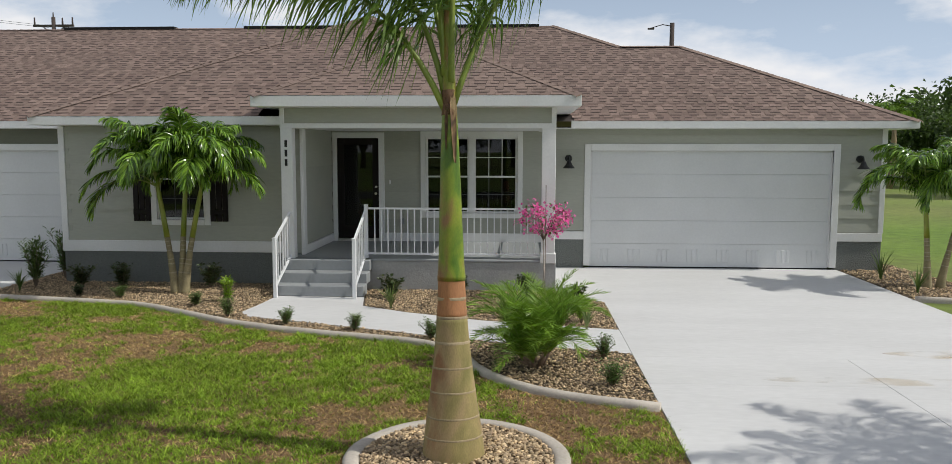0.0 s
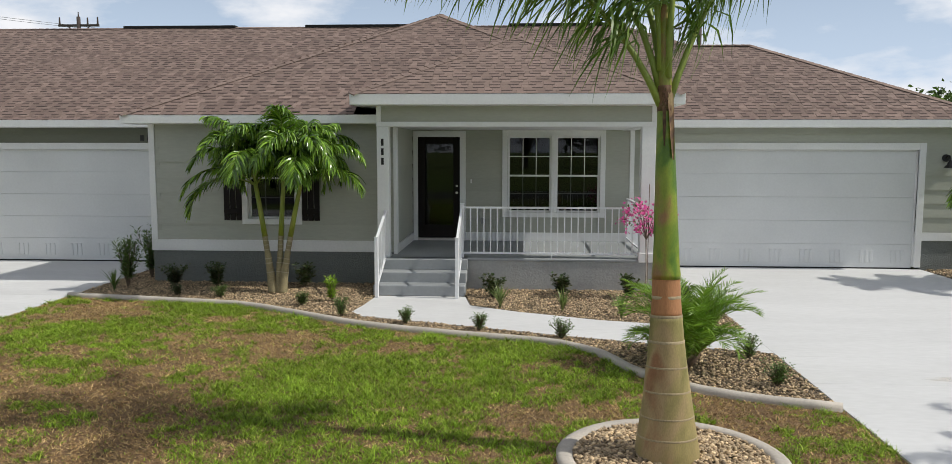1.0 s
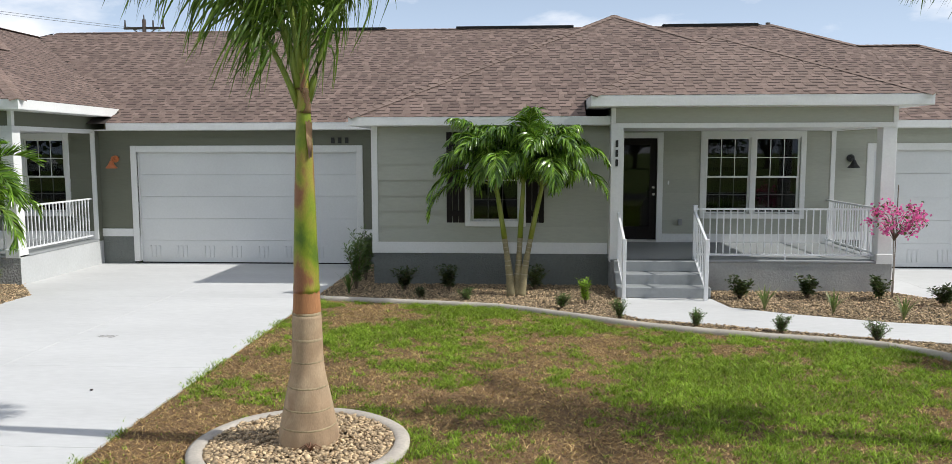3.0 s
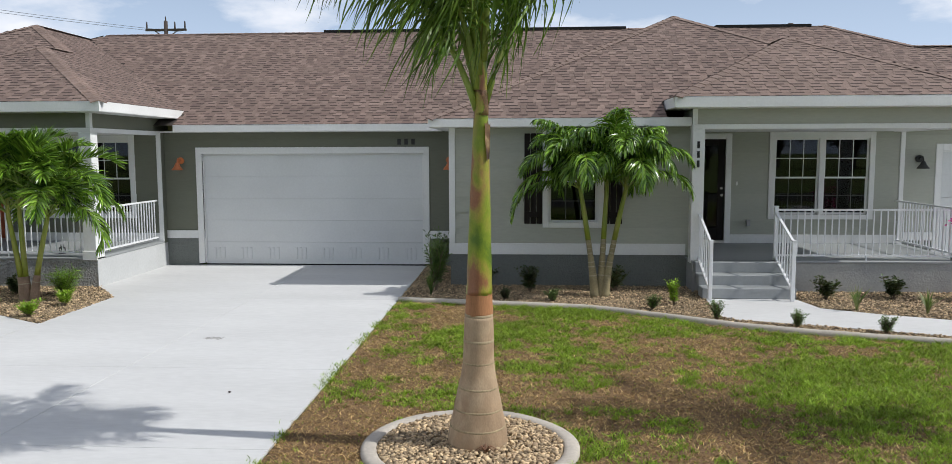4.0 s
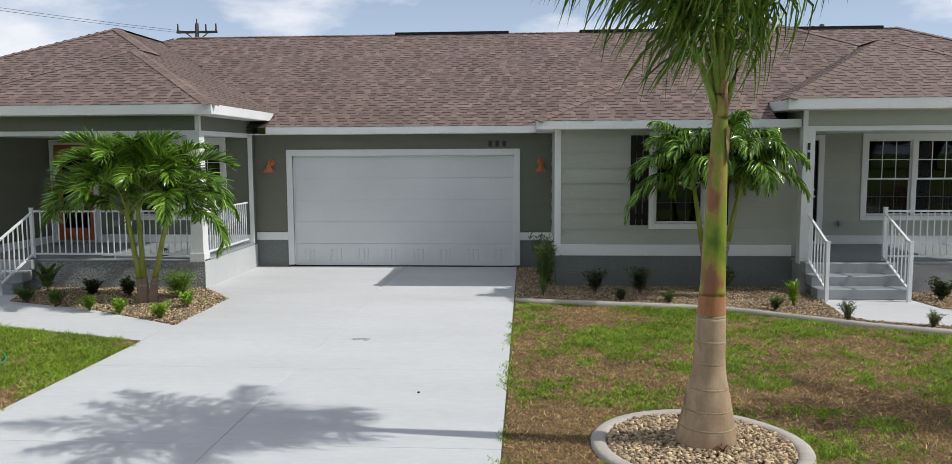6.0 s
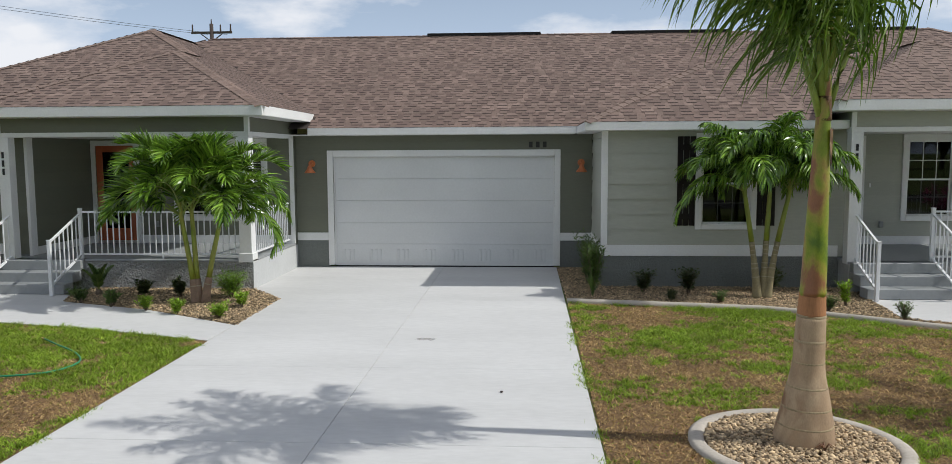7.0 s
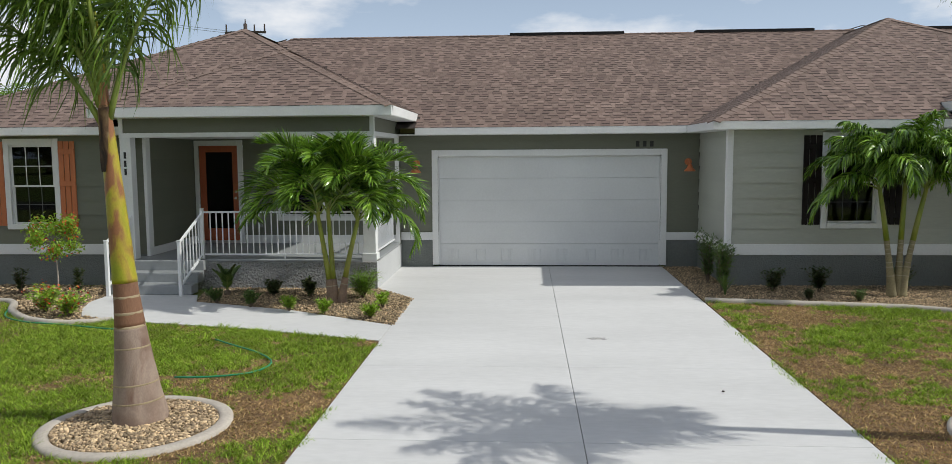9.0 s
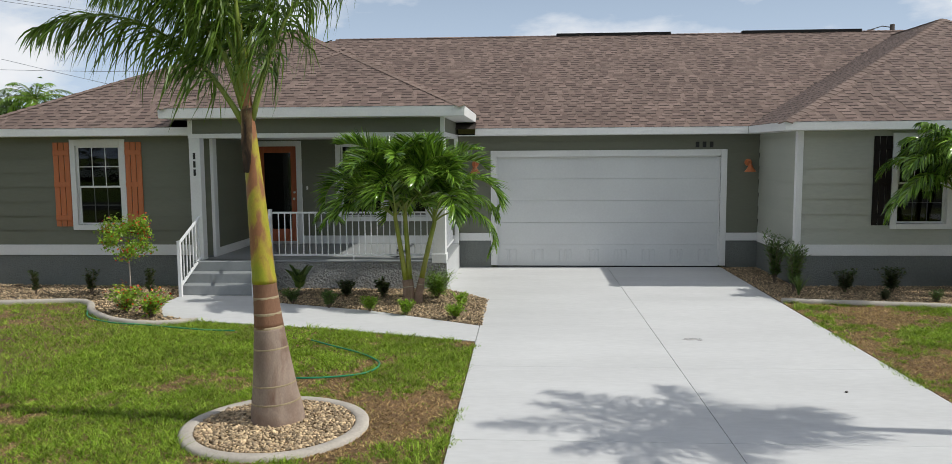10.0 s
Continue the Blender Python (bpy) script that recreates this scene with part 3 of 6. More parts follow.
    hpart("porch_soffit", boxes((x0 + 0.03, x1 - 0.03, y + 0.03, P + 0.2, z0 - 0.005, z0 + 0.01), (1.15 + dx, x1 - 0.03, P + 0.2, 15.5, z0 - 0.005, z0 + 0.01), (x0 + 0.03, -3.3 + dx, P + 0.2, 13.2, z0 - 0.005, z0 + 0.01)), WHITE, "white porch soffit")


def garage_front(dx, mat, x_end, x1, top):
    """Front wall of the garage with its door and eave."""
    front_wall("garage_wall", 1.35 + dx, x_end, 0.55, 2.86, G, [(2.18 + dx, x1 + dx, -0.2, top)], mat, "garage wall in lap boards")
    for a, b in ((1.35 + dx, 2.05 + dx), (x1 + 0.13 + dx, x_end)):
        hpart("garage_base", Mesh().box(a, b, G + 0.004, G + 0.16, -0.2, 0.55), BASE_GREY, "grey rendered garage base")
        hpart("water_table", boxes((a, b, G - 0.025, G + 0.01, 0.55, 0.72)), WHITE, "white band board above the base", bevel=0.004)
    garage_door(dx, x1, top)


def figures(x, y, z, dx, dz, n, w=0.07, h=0.12):
    """Wall figures, shown as plain bars."""
    ob = thing("house_figures", "small black figures fixed to the wall", "sign", at=(x, y, z))
    for i in range(n):
        part("bar", boxes((i * dx - w / 2, i * dx + w / 2, -0.012, -0.002, i * dz, i * dz + h)), INK, ob)


def wall_lamp(x, z, mat, label):
    """A gooseneck wall lamp with a conical shade, on the garage wall."""
    ob = thing("wall_lamp", label, "lamp", at=(x, G - 0.005, z), group="garage wall lamps")
    part("back_plate", Mesh().tube([(0, 0, 0.10), (0, -0.03, 0.10)], 0.075, 20), mat, ob, bevel=0.0)
    arm = [(0, -0.03, 0.10), (0, -0.10, 0.145), (0, -0.17, 0.14), (0, -0.20, 0.09), (0, -0.20, 0.05)]
    part("arm", Mesh().tube(smooth_line(arm, 0.03), 0.013, 8), mat, ob, smooth=True)
    part("shade", Mesh().tube([(0, -0.2, 0.06), (0, -0.2, 0.03), (0, -0.2, -0.02), (0, -0.2, -0.08), (0, -0.2, -0.10)], [0.03, 0.045, 0.065, 0.115, 0.12], 20), mat, ob)


wing(0.0, SAGE_LIGHT, DARK_WOOD, "dark walnut board-and-batten shutter beside the window", False)
wing(UNIT, SAGE_DARK, ORANGE, "burnt orange board-and-batten shutter beside the window", True)
porch(0.0, SAGE_LIGHT, DARK_WOOD, "dark stained glazed front door, closed")
porch(UNIT, SAGE_DARK, DOOR_ORANGE, "burnt orange glazed front door, closed")
garage_front(0.0, SAGE_LIGHT, 8.13, 7.10, 2.405)
garage_front(UNIT, SAGE_DARK, -7.742, 7.02, 2.385)
side_wall("end_wall", 8.13, G + 0.16, 22.5, 0.55, 2.86, 1, SAGE_LIGHT, "end wall of the house in lap boards")
hpart("end_base", Mesh().box(7.97, 8.126, G + 0.16, 22.5, -0.2, 0.55), BASE_GREY)
hpart("corner_board", boxes((8.05, 8.15, G - 0.022, G + 0.012, 0.722, 2.85)), WHITE, "white corner board", bevel=0.004)
hpart("corner_board", boxes((8.12, 8.15, G + 0.014, G + 0.1, 0.55, 2.85)), WHITE, "white corner board", bevel=0.004)
hpart("back_wall", boxes((-23.3, 8.1, 22.5, 22.66, -0.2, 2.86)), SAGE_DARK, "plain back wall of the house")
for a, b in ((UNIT + PORCH_X1 + 0.01, WING_EAVE - 0.002), (PORCH_X1 + 0.01, 8.58)):
    hpart("fascia", boxes((a, b, 14.95, 14.98, 2.85, 3.0)), WHITE, "white fascia board over the garage", bevel=0.004)
    hpart("soffit", boxes((a - 0.4, b - 0.03, 14.98, G + 0.02, 2.845, 2.865)), WHITE, "white soffit over the garage")
hpart("fascia", boxes((8.55, 8.58, 14.982, 23.0, 2.85, 3.0)), WHITE, "white fascia board", bevel=0.004)
hpart("soffit", boxes((8.1, 8.55, G + 0.022, 23.0, 2.845, 2.865)), WHITE, "white soffit")
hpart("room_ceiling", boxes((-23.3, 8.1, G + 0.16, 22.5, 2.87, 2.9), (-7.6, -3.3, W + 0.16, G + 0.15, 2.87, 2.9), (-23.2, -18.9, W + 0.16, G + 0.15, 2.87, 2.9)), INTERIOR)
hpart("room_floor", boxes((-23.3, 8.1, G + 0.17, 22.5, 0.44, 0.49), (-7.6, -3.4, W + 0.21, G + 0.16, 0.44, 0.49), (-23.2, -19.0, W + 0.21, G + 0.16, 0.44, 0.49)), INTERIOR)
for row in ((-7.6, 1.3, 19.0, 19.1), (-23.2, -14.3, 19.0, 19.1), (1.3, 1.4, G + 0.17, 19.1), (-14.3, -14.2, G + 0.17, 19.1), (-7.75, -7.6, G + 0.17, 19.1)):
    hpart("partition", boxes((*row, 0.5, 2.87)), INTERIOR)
figures(-3.375, P - 0.004, 2.46, 0.0, -0.165, 3, 0.045, 0.12)
figures(UNIT - 3.375, P - 0.004, 2.40, 0.0, -0.155, 3, 0.042, 0.12)
figures(-9.06, G - 0.01, 2.57, 0.15, 0.0, 3, 0.075, 0.12)
for x, m, l in ((1.715, BLACK_METAL, "black gooseneck barn lamp on the wall"), (7.62, BLACK_METAL, "black gooseneck barn lamp on the wall"), (UNIT + 1.715, ORANGE_METAL, "copper orange gooseneck barn lamp on the wall"), (-7.98, ORANGE_METAL, "copper orange gooseneck barn lamp on the wall")):
    wall_lamp(x, 2.14, m, l)


# ---- roofs ----
def wing_height(dx, x, y):
    if y < 12.55 or x < WING_EAVE + dx or x > PORCH_X1 + dx:
        return 0
    return min(EAVE + RISE * (y - 12.55), EAVE + WING_SIDE * (x - dx - WING_EAVE), PORCH_EAVE + SIDE * (PORCH_X1 - x + dx))


def porch_height(dx, x, y):
    if y < PORCH_Y or x < PORCH_X0 + dx or x > PORCH_X1 + dx:
        return 0
    return min(PORCH_EAVE + PORCH_RISE * (y - PORCH_Y), PORCH_EAVE + PORCH_SIDE * (x - dx - PORCH_X0), PORCH_EAVE + SIDE * (PORCH_X1 - x + dx))


def main_height(x, y):
    return min(EAVE + RISE * (y - 14.95), 5.72) if y > 14.95 else 0


def roof_height(x, y):
    return max(main_height(x, y), *[f(d, x, y) for f in (wing_height, porch_height) for d in (0.0, UNIT)])


def spans(poly, axis, v):
    """The stretch of a plan polygon at one value of an axis."""
    hits = []
    for (a, b) in zip(poly, poly[1:] + poly[:1]):
        if (a[axis] > v) != (b[axis] > v):
            t = (v - a[axis]) / (b[axis] - a[axis])
            hits.append(a[1 - axis] + t * (b[1 - axis] - a[1 - axis]))
    hits.sort()
    return (hits[0], hits[-1]) if len(hits) > 1 else None


def roof_face(name, poly, height, axis, up, label, seed, tabs=True, singles=False):
    """One slope: a deck under courses of laminated shingles. axis: the plan axis that the slope climbs, up: its sense."""
    rng = random.Random(seed)
    deck = Mesh()
    deck.face(*[(x, y, height(x, y) - 0.012) for x, y in poly])
    face = hpart(name, deck, ROOF_UNDER, label)
    if not tabs:
        face.data.materials[0] = SHINGLE
        return face
    lo, hi = min(p[axis] for p in poly), max(p[axis] for p in poly)
    slope = RISE if axis else SIDE
    step = 0.143 * math.cos(math.atan(slope))
    joined, shade, n = Mesh(), [], int((hi - lo) / step) + 1
    for i in range(n):
        v0 = (lo + i * step) if up > 0 else (hi - i * step)
        v1 = v0 + up * (step * 1.06)
        s = spans(poly, axis, v0 + up * step * 0.5)
        if not s:
            continue
        u, tooth = s[0] - rng.random() * 0.3, rng.random() < 0.5
        while u < s[1]:
            tooth = not tooth
            w = rng.uniform(0.13, 0.25) if tooth else rng.uniform(0.07, 0.18)
            a, b = max(u, s[0]), min(u + w - 0.004, s[1])
            u += w
            if b - a < 0.03:
                continue
            cx, cy = ((a + b) / 2, (v0 + v1) / 2) if axis else ((v0 + v1) / 2, (a + b) / 2)
            zc = height(cx, cy)
            if roof_height(cx, cy) > zc + 0.02:
                continue
            j = rng.uniform(-0.004, 0.004)

            def at(p, q, dz):
                x, y = (p, q) if axis else (q, p)
                return (x, y, height(x, y) + dz)

            q = joined if not singles else Mesh()
            k = len(q.f)
            lowa, lowb, upa, upb = at(a, v0 - up * 0.002, 0.0045), at(b, v0 - up * 0.002, 0.0045), at(a, v1, 0.001), at(b, v1, 0.001)
            q.face(lowa, lowb, upb, upa)
            shade += [0]
            if tooth:
                t = 0.009
                lowa, lowb, upa, upb = at(a, v0 + j, t), at(b, v0 + j, t), at(a, v1, 0.003), at(b, v1, 0.003)
                q.face(lowa, lowb, upb, upa)
                # dark strip below the tooth: printed band with the shadow line coloured in
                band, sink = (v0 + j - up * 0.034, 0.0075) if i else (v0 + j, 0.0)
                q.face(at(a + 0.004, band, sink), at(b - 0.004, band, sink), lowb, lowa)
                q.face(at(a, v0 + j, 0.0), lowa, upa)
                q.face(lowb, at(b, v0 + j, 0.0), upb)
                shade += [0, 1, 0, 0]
            if singles:
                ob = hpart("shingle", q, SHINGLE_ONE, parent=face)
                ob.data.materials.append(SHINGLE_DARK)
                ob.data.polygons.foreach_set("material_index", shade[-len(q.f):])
    if not singles:
        me = bpy.data.meshes.new("shingle_course")
        me.from_pydata(joined.v, [], joined.f)
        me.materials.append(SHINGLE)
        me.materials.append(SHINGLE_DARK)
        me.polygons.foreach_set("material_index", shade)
        ob = new("shingle_course", me)
        ob.parent = face
        tagged(ob, kind="stuff")
    return face


CAPS = [0]


def ridge_caps(p0, p1, name="hip_cap", w=0.14):
    """Overlapping cap shingles along a hip or ridge; the nearest hips have each cap as a part."""
    a, b = Vector(p0), Vector(p1)
    d = (b - a)
    n = max(2, int(d.length / 0.19))
    side = Vector((d.y, -d.x, 0)).normalized()
    drop = Vector((0, 0, -1)) * w * 0.30
    h, h2 = Vector((0, 0, 0.020)), Vector((0, 0, 0.012))

    def cap(q, s, e):
        for k in (-1, 1):
            o = side * (w * k) + drop
            q.face(s + h, s + h + o, e + h2 + o, e + h2)
        q.face(s + h, s + h + side * w + drop, s + side * w + drop, s)
        q.face(s + h, s, s - side * w + drop, s + h - side * w + drop)
        return q
    if CAPS[0] + n <= 300:
        CAPS[0] += n
        me = cap(Mesh(), Vector((0, 0, 0)), d * (1.15 / n)).data("cap_shingle", SHINGLE_ONE)
        for i in range(n):
            ob = new("cap_shingle", me)
            ob.parent = house
            ob.location = a + d * (i / n) - house.location
        return
    q = Mesh()
    for i in range(n):
        cap(q, a + d * (i / n), a + d * ((i + 1.15) / n))
    hpart(name, q, SHINGLE, "cap shingles along a hip")["kind"] = "stuff"


for k, dx in enumerate((0.0, UNIT)):
    tag = "brown laminated shingle roof slope"
    pk, ap, col = (-2.89 + dx, 17.82), (-1.10 + dx, 15.08), (-1.10 + dx, 16.02)
    roof_face("wing_roof_front", [(WING_EAVE + dx, 12.55), (-3.9 + dx, 12.55), (-3.9 + dx, 13.15), (1.5 + dx, 13.2), pk], lambda x, y: EAVE + RISE * (y - 12.55), 1, 1, tag, 11 + k)
    back = [(-2.89 + dx, 20.25), (-2.62 + dx, 20.53), (WING_EAVE + dx, 26.2)] if k else [(-2.89 + dx, 20.25), (WING_EAVE + dx, 14.95)]
    roof_face("wing_roof_side", [(WING_EAVE + dx, 12.55), pk] + back, lambda x, y, dx=dx: EAVE + WING_SIDE * (x - dx - WING_EAVE), 0, 1, tag, 21 + k)
    right = lambda x, y, dx=dx: PORCH_EAVE + SIDE * (PORCH_X1 - x + dx)
    roof_face("porch_roof_side", [(PORCH_X1 + dx, PORCH_Y), (PORCH_X1 + dx, 15.617), (-2.89 + dx, 20.19), pk, col, ap], right, 0, -1, tag, 31 + k)
    left = lambda x, y, dx=dx: PORCH_EAVE + PORCH_SIDE * (x - dx - PORCH_X0)
    roof_face("porch_roof_side", [(PORCH_X0 + dx, PORCH_Y), ap, col, (PORCH_X0 + dx, 13.217)], left, 0, 1, tag, 41 + k)
    roof_face("porch_roof_front", [(PORCH_X0 + dx, PORCH_Y), (PORCH_X1 + dx, PORCH_Y), ap], lambda x, y: PORCH_EAVE + PORCH_RISE * (y - PORCH_Y), 1, 1, tag, 51 + k, singles=(k == 0))
    zp, za = 5.565, 4.69
    ridge_caps((WING_EAVE + dx, 12.55, 3.0), (*pk, zp))
    ridge_caps((PORCH_X0 + dx, PORCH_Y, PORCH_EAVE), (*ap, za))
    ridge_caps((PORCH_X1 + dx, PORCH_Y, PORCH_EAVE), (*ap, za))
    ridge_caps((*col, za), (*ap, za))
    ridge_caps((*col, za), (*pk, zp))
    ridge_caps((-2.89 + dx, 20.2, zp), (*pk, zp))
main_poly = [(-23.65, 14.95), (8.58, 14.95), (4.63, 18.98), (3.17, 18.98), (1.57, 20.53), (-18.0, 20.53)]
roof_face("main_roof_front", main_poly, lambda x, y: EAVE + RISE * (y - 14.95), 1, 1, "brown laminated shingle main roof slope", 61)
roof_face("main_roof_end", [(8.58, 14.95), (8.58, 23.0), (4.63, 18.98)], lambda x, y: EAVE + RISE * 1.02 * (8.58 - x), 0, -1, "brown shingle end slope", 62, tabs=False)
roof_face("main_roof_end", [(3.17, 18.98), (3.17, 22.2), (1.57, 20.53)], lambda x, y: 5.717 - RISE * (x - 1.57), 0, -1, "brown shingle end slope", 63, tabs=False)
roof_face("main_roof_back", [(-18.0, 20.53), (1.57, 20.53), (7.0, 26.2), (-23.6, 26.2)], lambda x, y: 5.717 - RISE * (y - 20.53), 1, -1, "brown shingle back slope", 64, tabs=False)
roof_face("garage_roof_back", [(3.17, 18.98), (4.63, 18.98), (8.58, 23.0), (3.17, 23.0)], lambda x, y: 4.965 - RISE * (y - 18.98), 1, -1, "brown shingle back slope", 65, tabs=False)
ridge_caps((8.58, 14.95, 3.0), (4.63, 18.98, 4.965))
ridge_caps((3.17, 18.98, 4.965), (4.63, 18.98, 4.965))
ridge_caps((3.17, 18.98, 4.965), (1.57, 20.53, 5.717))
ridge_caps((-18.0, 20.53, 5.70), (1.57, 20.53, 5.70))
for a, b in ((-11.9, -8.77), (-6.84, -3.68), (-1.31, 1.18)):
    hpart("ridge_vent", boxes((a, b, 20.40, 20.66, 5.665, 5.752)), VENT_BLACK, "long black ridge vent", bevel=0.01)


# ---- steps and railings ----
def porch_steps(dx):
    ob = thing("porch_steps", "grey painted concrete porch steps", "steps", at=(-2.65 + dx, 12.0, -0.04), group="porch steps")
    for y, z in ((11.68, 0.18), (11.98, 0.355), (12.28, 0.54)):
        part("step", boxes((-0.77, 0.77, y - 12.0, (12.56 if z > 0.5 else y + 0.31) - 12.0, 0.0 if z < 0.2 else z - 0.19, z)), FLOOR_GREY, ob, bevel=0.012)


def rail_bars(ob, p0, p1, z0, z1, rise, gap=0.115):
    """Top and bottom rails with balusters between two plan points; rise is added along the way."""
    a, b = Vector((*p0, 0)), Vector((*p1, 0))
    d = b - a
    up = Vector((0, 0, rise))
    for z in (z0, z1):
        q = Mesh()
        s = Vector((d.y, -d.x, 0)).normalized() * 0.02
        h = Vector((0, 0, 0.016))
        A, B = a + Vector((0, 0, z)), b + up + Vector((0, 0, z))
        k = [A - s - h, A + s - h, A + s + h, A - s + h, B - s - h, B + s - h, B + s + h, B - s + h]
        for f in ((0, 1, 2, 3), (4, 7, 6, 5), (0, 4, 5, 1), (1, 5, 6, 2), (2, 6, 7, 3), (3, 7, 4, 0)):
            q.face(*[k[i] for i in f])
        part("top_rail" if z == z1 else "bottom_rail", q, METAL_WHITE, ob)
    n = int(d.length / gap)
    for i in range(1, n):
        c = a + d * (i / n)
        zz = rise * i / n
        part("baluster", boxes((c.x - 0.009, c.x + 0.009, c.y - 0.009, c.y + 0.009, z0 + zz, z1 + zz)), METAL_WHITE, ob)


def rail_post(ob, x, y, z0, z1):
    part("rail_post", boxes((x - 0.03, x + 0.03, y - 0.03, y + 0.03, z0, z1)), METAL_WHITE, ob, bevel=0.004)
    part("post_cap", boxes((x - 0.036, x + 0.036, y - 0.036, y + 0.036, z1 + 0.001, z1 + 0.016)), METAL_WHITE, ob, bevel=0.004)


def railings(dx):
    front = thing("porch_railing", "white metal porch railing with slim balusters", "railing", at=(dx, 0, 0), group="railings")
    rail_post(front, -1.99, 12.53, 0.5, 1.44)
    rail_bars(front, (-1.96, 12.56), (1.095, 12.56), 0.585, 1.385, 0.0)
    for x in (-0.42,):
        part("rail_foot", boxes((x - 0.012, x + 0.012, 12.548, 12.572, 0.5, 0.57)), METAL_WHITE, front)
    side = thing("porch_railing", "white metal side railing of the porch", "railing", at=(dx, 0, 0), group="railings")
    rail_bars(side, (1.22, 12.69), (1.22, 15.165), 0.585, 1.385, 0.0)
    for x in (-3.33, -2.0):
        st = thing("stair_railing", "white metal stair railing with slim balusters", "railing", at=(dx, 0, 0), group="railings")
        rail_post(st, x, 11.52, -0.04, 0.95)
        rail_bars(st, (x, 11.55), (x, 12.53), 0.16, 0.93, 0.42, 0.125)


for dx in (0.0, UNIT):
    porch_steps(dx)
    railings(dx)

# ---- ground, drives, paths and beds ----
GZ = -0.045
gm = Mesh()
gm.face((-900, -600, GZ - 0.03), (900, -600, GZ - 0.03), (900, 1500, GZ - 0.03), (-900, 1500, GZ - 0.03))
single("ground", gm, FIELD, "wide mown field round the house", "ground", kind="structure")
rng = random.Random(5)


def sheet(name, poly, z, mat, label, category, thick=0.12):
    q = Mesh()
    q.face(*[(x, y, z) for x, y in poly])
    for (a, b) in zip(poly, poly[1:] + poly[:1]):
        q.face((*a, z), (*a, z - thick), (*b, z - thick), (*b, z))
    return single(name, q, mat, label, category, kind="structure")


def driveway(name, x0, x1, xm, ys, label, gap=0.003, whole=99.0):
    """A drive of concrete slabs with narrow joints; past whole it is one uncut pour."""
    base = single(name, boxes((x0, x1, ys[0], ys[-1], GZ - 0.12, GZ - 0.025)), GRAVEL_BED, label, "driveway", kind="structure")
    for a, b in ((x0, xm), (xm, x1)):
        for c, d in zip(ys, ys[1:]):
            if c < whole:
                q = boxes((a + gap, b - gap, c + gap, d - gap, GZ - 0.024, GZ))
                part("slab", q, CONCRETE, base, bevel=0.002)
    if whole < ys[-1]:
        part("slab", boxes((x0 + gap, x1 - gap, whole - gap, ys[-1] - gap, GZ - 0.024, GZ)), CONCRETE, base)
    return base


driveway("driveway_left", -13.43, -8.49, -10.96, [-4.5, 0.0, 4.62, 7.08, 11.4, 15.43], "pale concrete driveway of wide slabs")
driveway("driveway_right", 2.11, 7.26, 4.62, [-4.5, 0.0, 3.4, 6.98, 8.1, 15.43], "pale concrete driveway of wide slabs", 0.0025, 8.1)

for dx in (0.0, UNIT):
    sheet("driveway_apron", [(1.352 + dx, 12.46), (2.15 + dx, 11.45), (2.15 + dx, 15.43), (1.352 + dx, 15.43)], GZ - 0.001, CONCRETE, "strip of pale concrete between porch and driveway", "driveway")
walk_right = [(-3.36, 11.70), (-1.88, 11.70), (-1.75, 10.95), (-1.0, 10.5), (0.2, 9.98), (2.105, 9.5), (2.105, 8.2), (0.9, 8.55), (-0.5, 9.02), (-2.2, 9.66), (-3.3, 10.05), (-3.5, 10.35), (-3.42, 10.9)]
sheet("front_path_right", walk_right, GZ + 0.003, CONCRETE, "pale concrete path to the porch steps", "path")
walk_left = [(-18.95, 11.70), (-17.35, 11.70), (-17.1, 11.05), (-15.26, 10.38), (-13.435, 9.3), (-13.435, 8.32), (-15.55, 9.02), (-17.7, 9.5), (-18.45, 9.85), (-18.75, 10.4), (-18.95, 11.0)]
sheet("front_path_left", walk_left, GZ + 0.003, CONCRETE, "pale concrete path to the porch steps", "path")

kerb_pts = [(-8.46, 11.32), (-7.2, 11.1), (-6.2, 10.93), (-5.2, 10.68), (-4.1, 10.0), (-3.2, 9.45), (-2.2, 9.05), (-1.2, 8.76), (-0.45, 8.48), (0.02, 8.0), (0.25, 7.4), (0.65, 6.8), (1.2, 6.42), (2.09, 6.1)]
kerb_line = smooth_line(kerb_pts)
left_kerb = smooth_line([(-26, 10.7), (-23, 10.75), (-21.7, 10.82), (-20.6, 11.0), (-20.15, 10.75), (-19.75, 10.1), (-19.0, 9.42), (-18.3, 9.2), (-17.75, 9.45)])
right_kerb = smooth_line([(7.28, 12.05), (8.2, 11.85), (9.5, 11.8), (12, 11.6)])


def kerb(name, line, label, w=0.125, h=0.065, closed=False):
    """A low cast kerb with a rounded, sloping face."""
    q = Mesh()
    prof = [(-w / 2, -0.10), (-w / 2, h * 0.55), (-w * 0.25, h * 0.95), (w * 0.15, h), (w * 0.4, h * 0.8), (w / 2, h * 0.3), (w / 2, -0.10)]
    n = len(line)
    rows = []
    for i, p in enumerate(line):
        d = (line[(i + 1) % n if closed else min(i + 1, n - 1)] - line[i - 1 if closed else max(i - 1, 0)]).normalized()
        s = Vector((d.y, -d.x, 0))
        rows.append([tuple(p + s * a + Vector((0, 0, GZ + b + 0.006 * noise.noise(p * 2.0)))) for a, b in prof])
    k = len(prof)
    q.v = [v for r in rows for v in r]
    for i in range(n if closed else n - 1):
        for j in range(k - 1):
            i2 = (i + 1) % n
            q.f.append((i * k + j, i2 * k + j, i2 * k + j + 1, i * k + j + 1))
    if not closed:
        q.f += [tuple(range(k)), tuple((n - 1) * k + j for j in reversed(range(k)))]
    return single(name, q, KERB, label, "kerb", kind="structure", smooth=True)


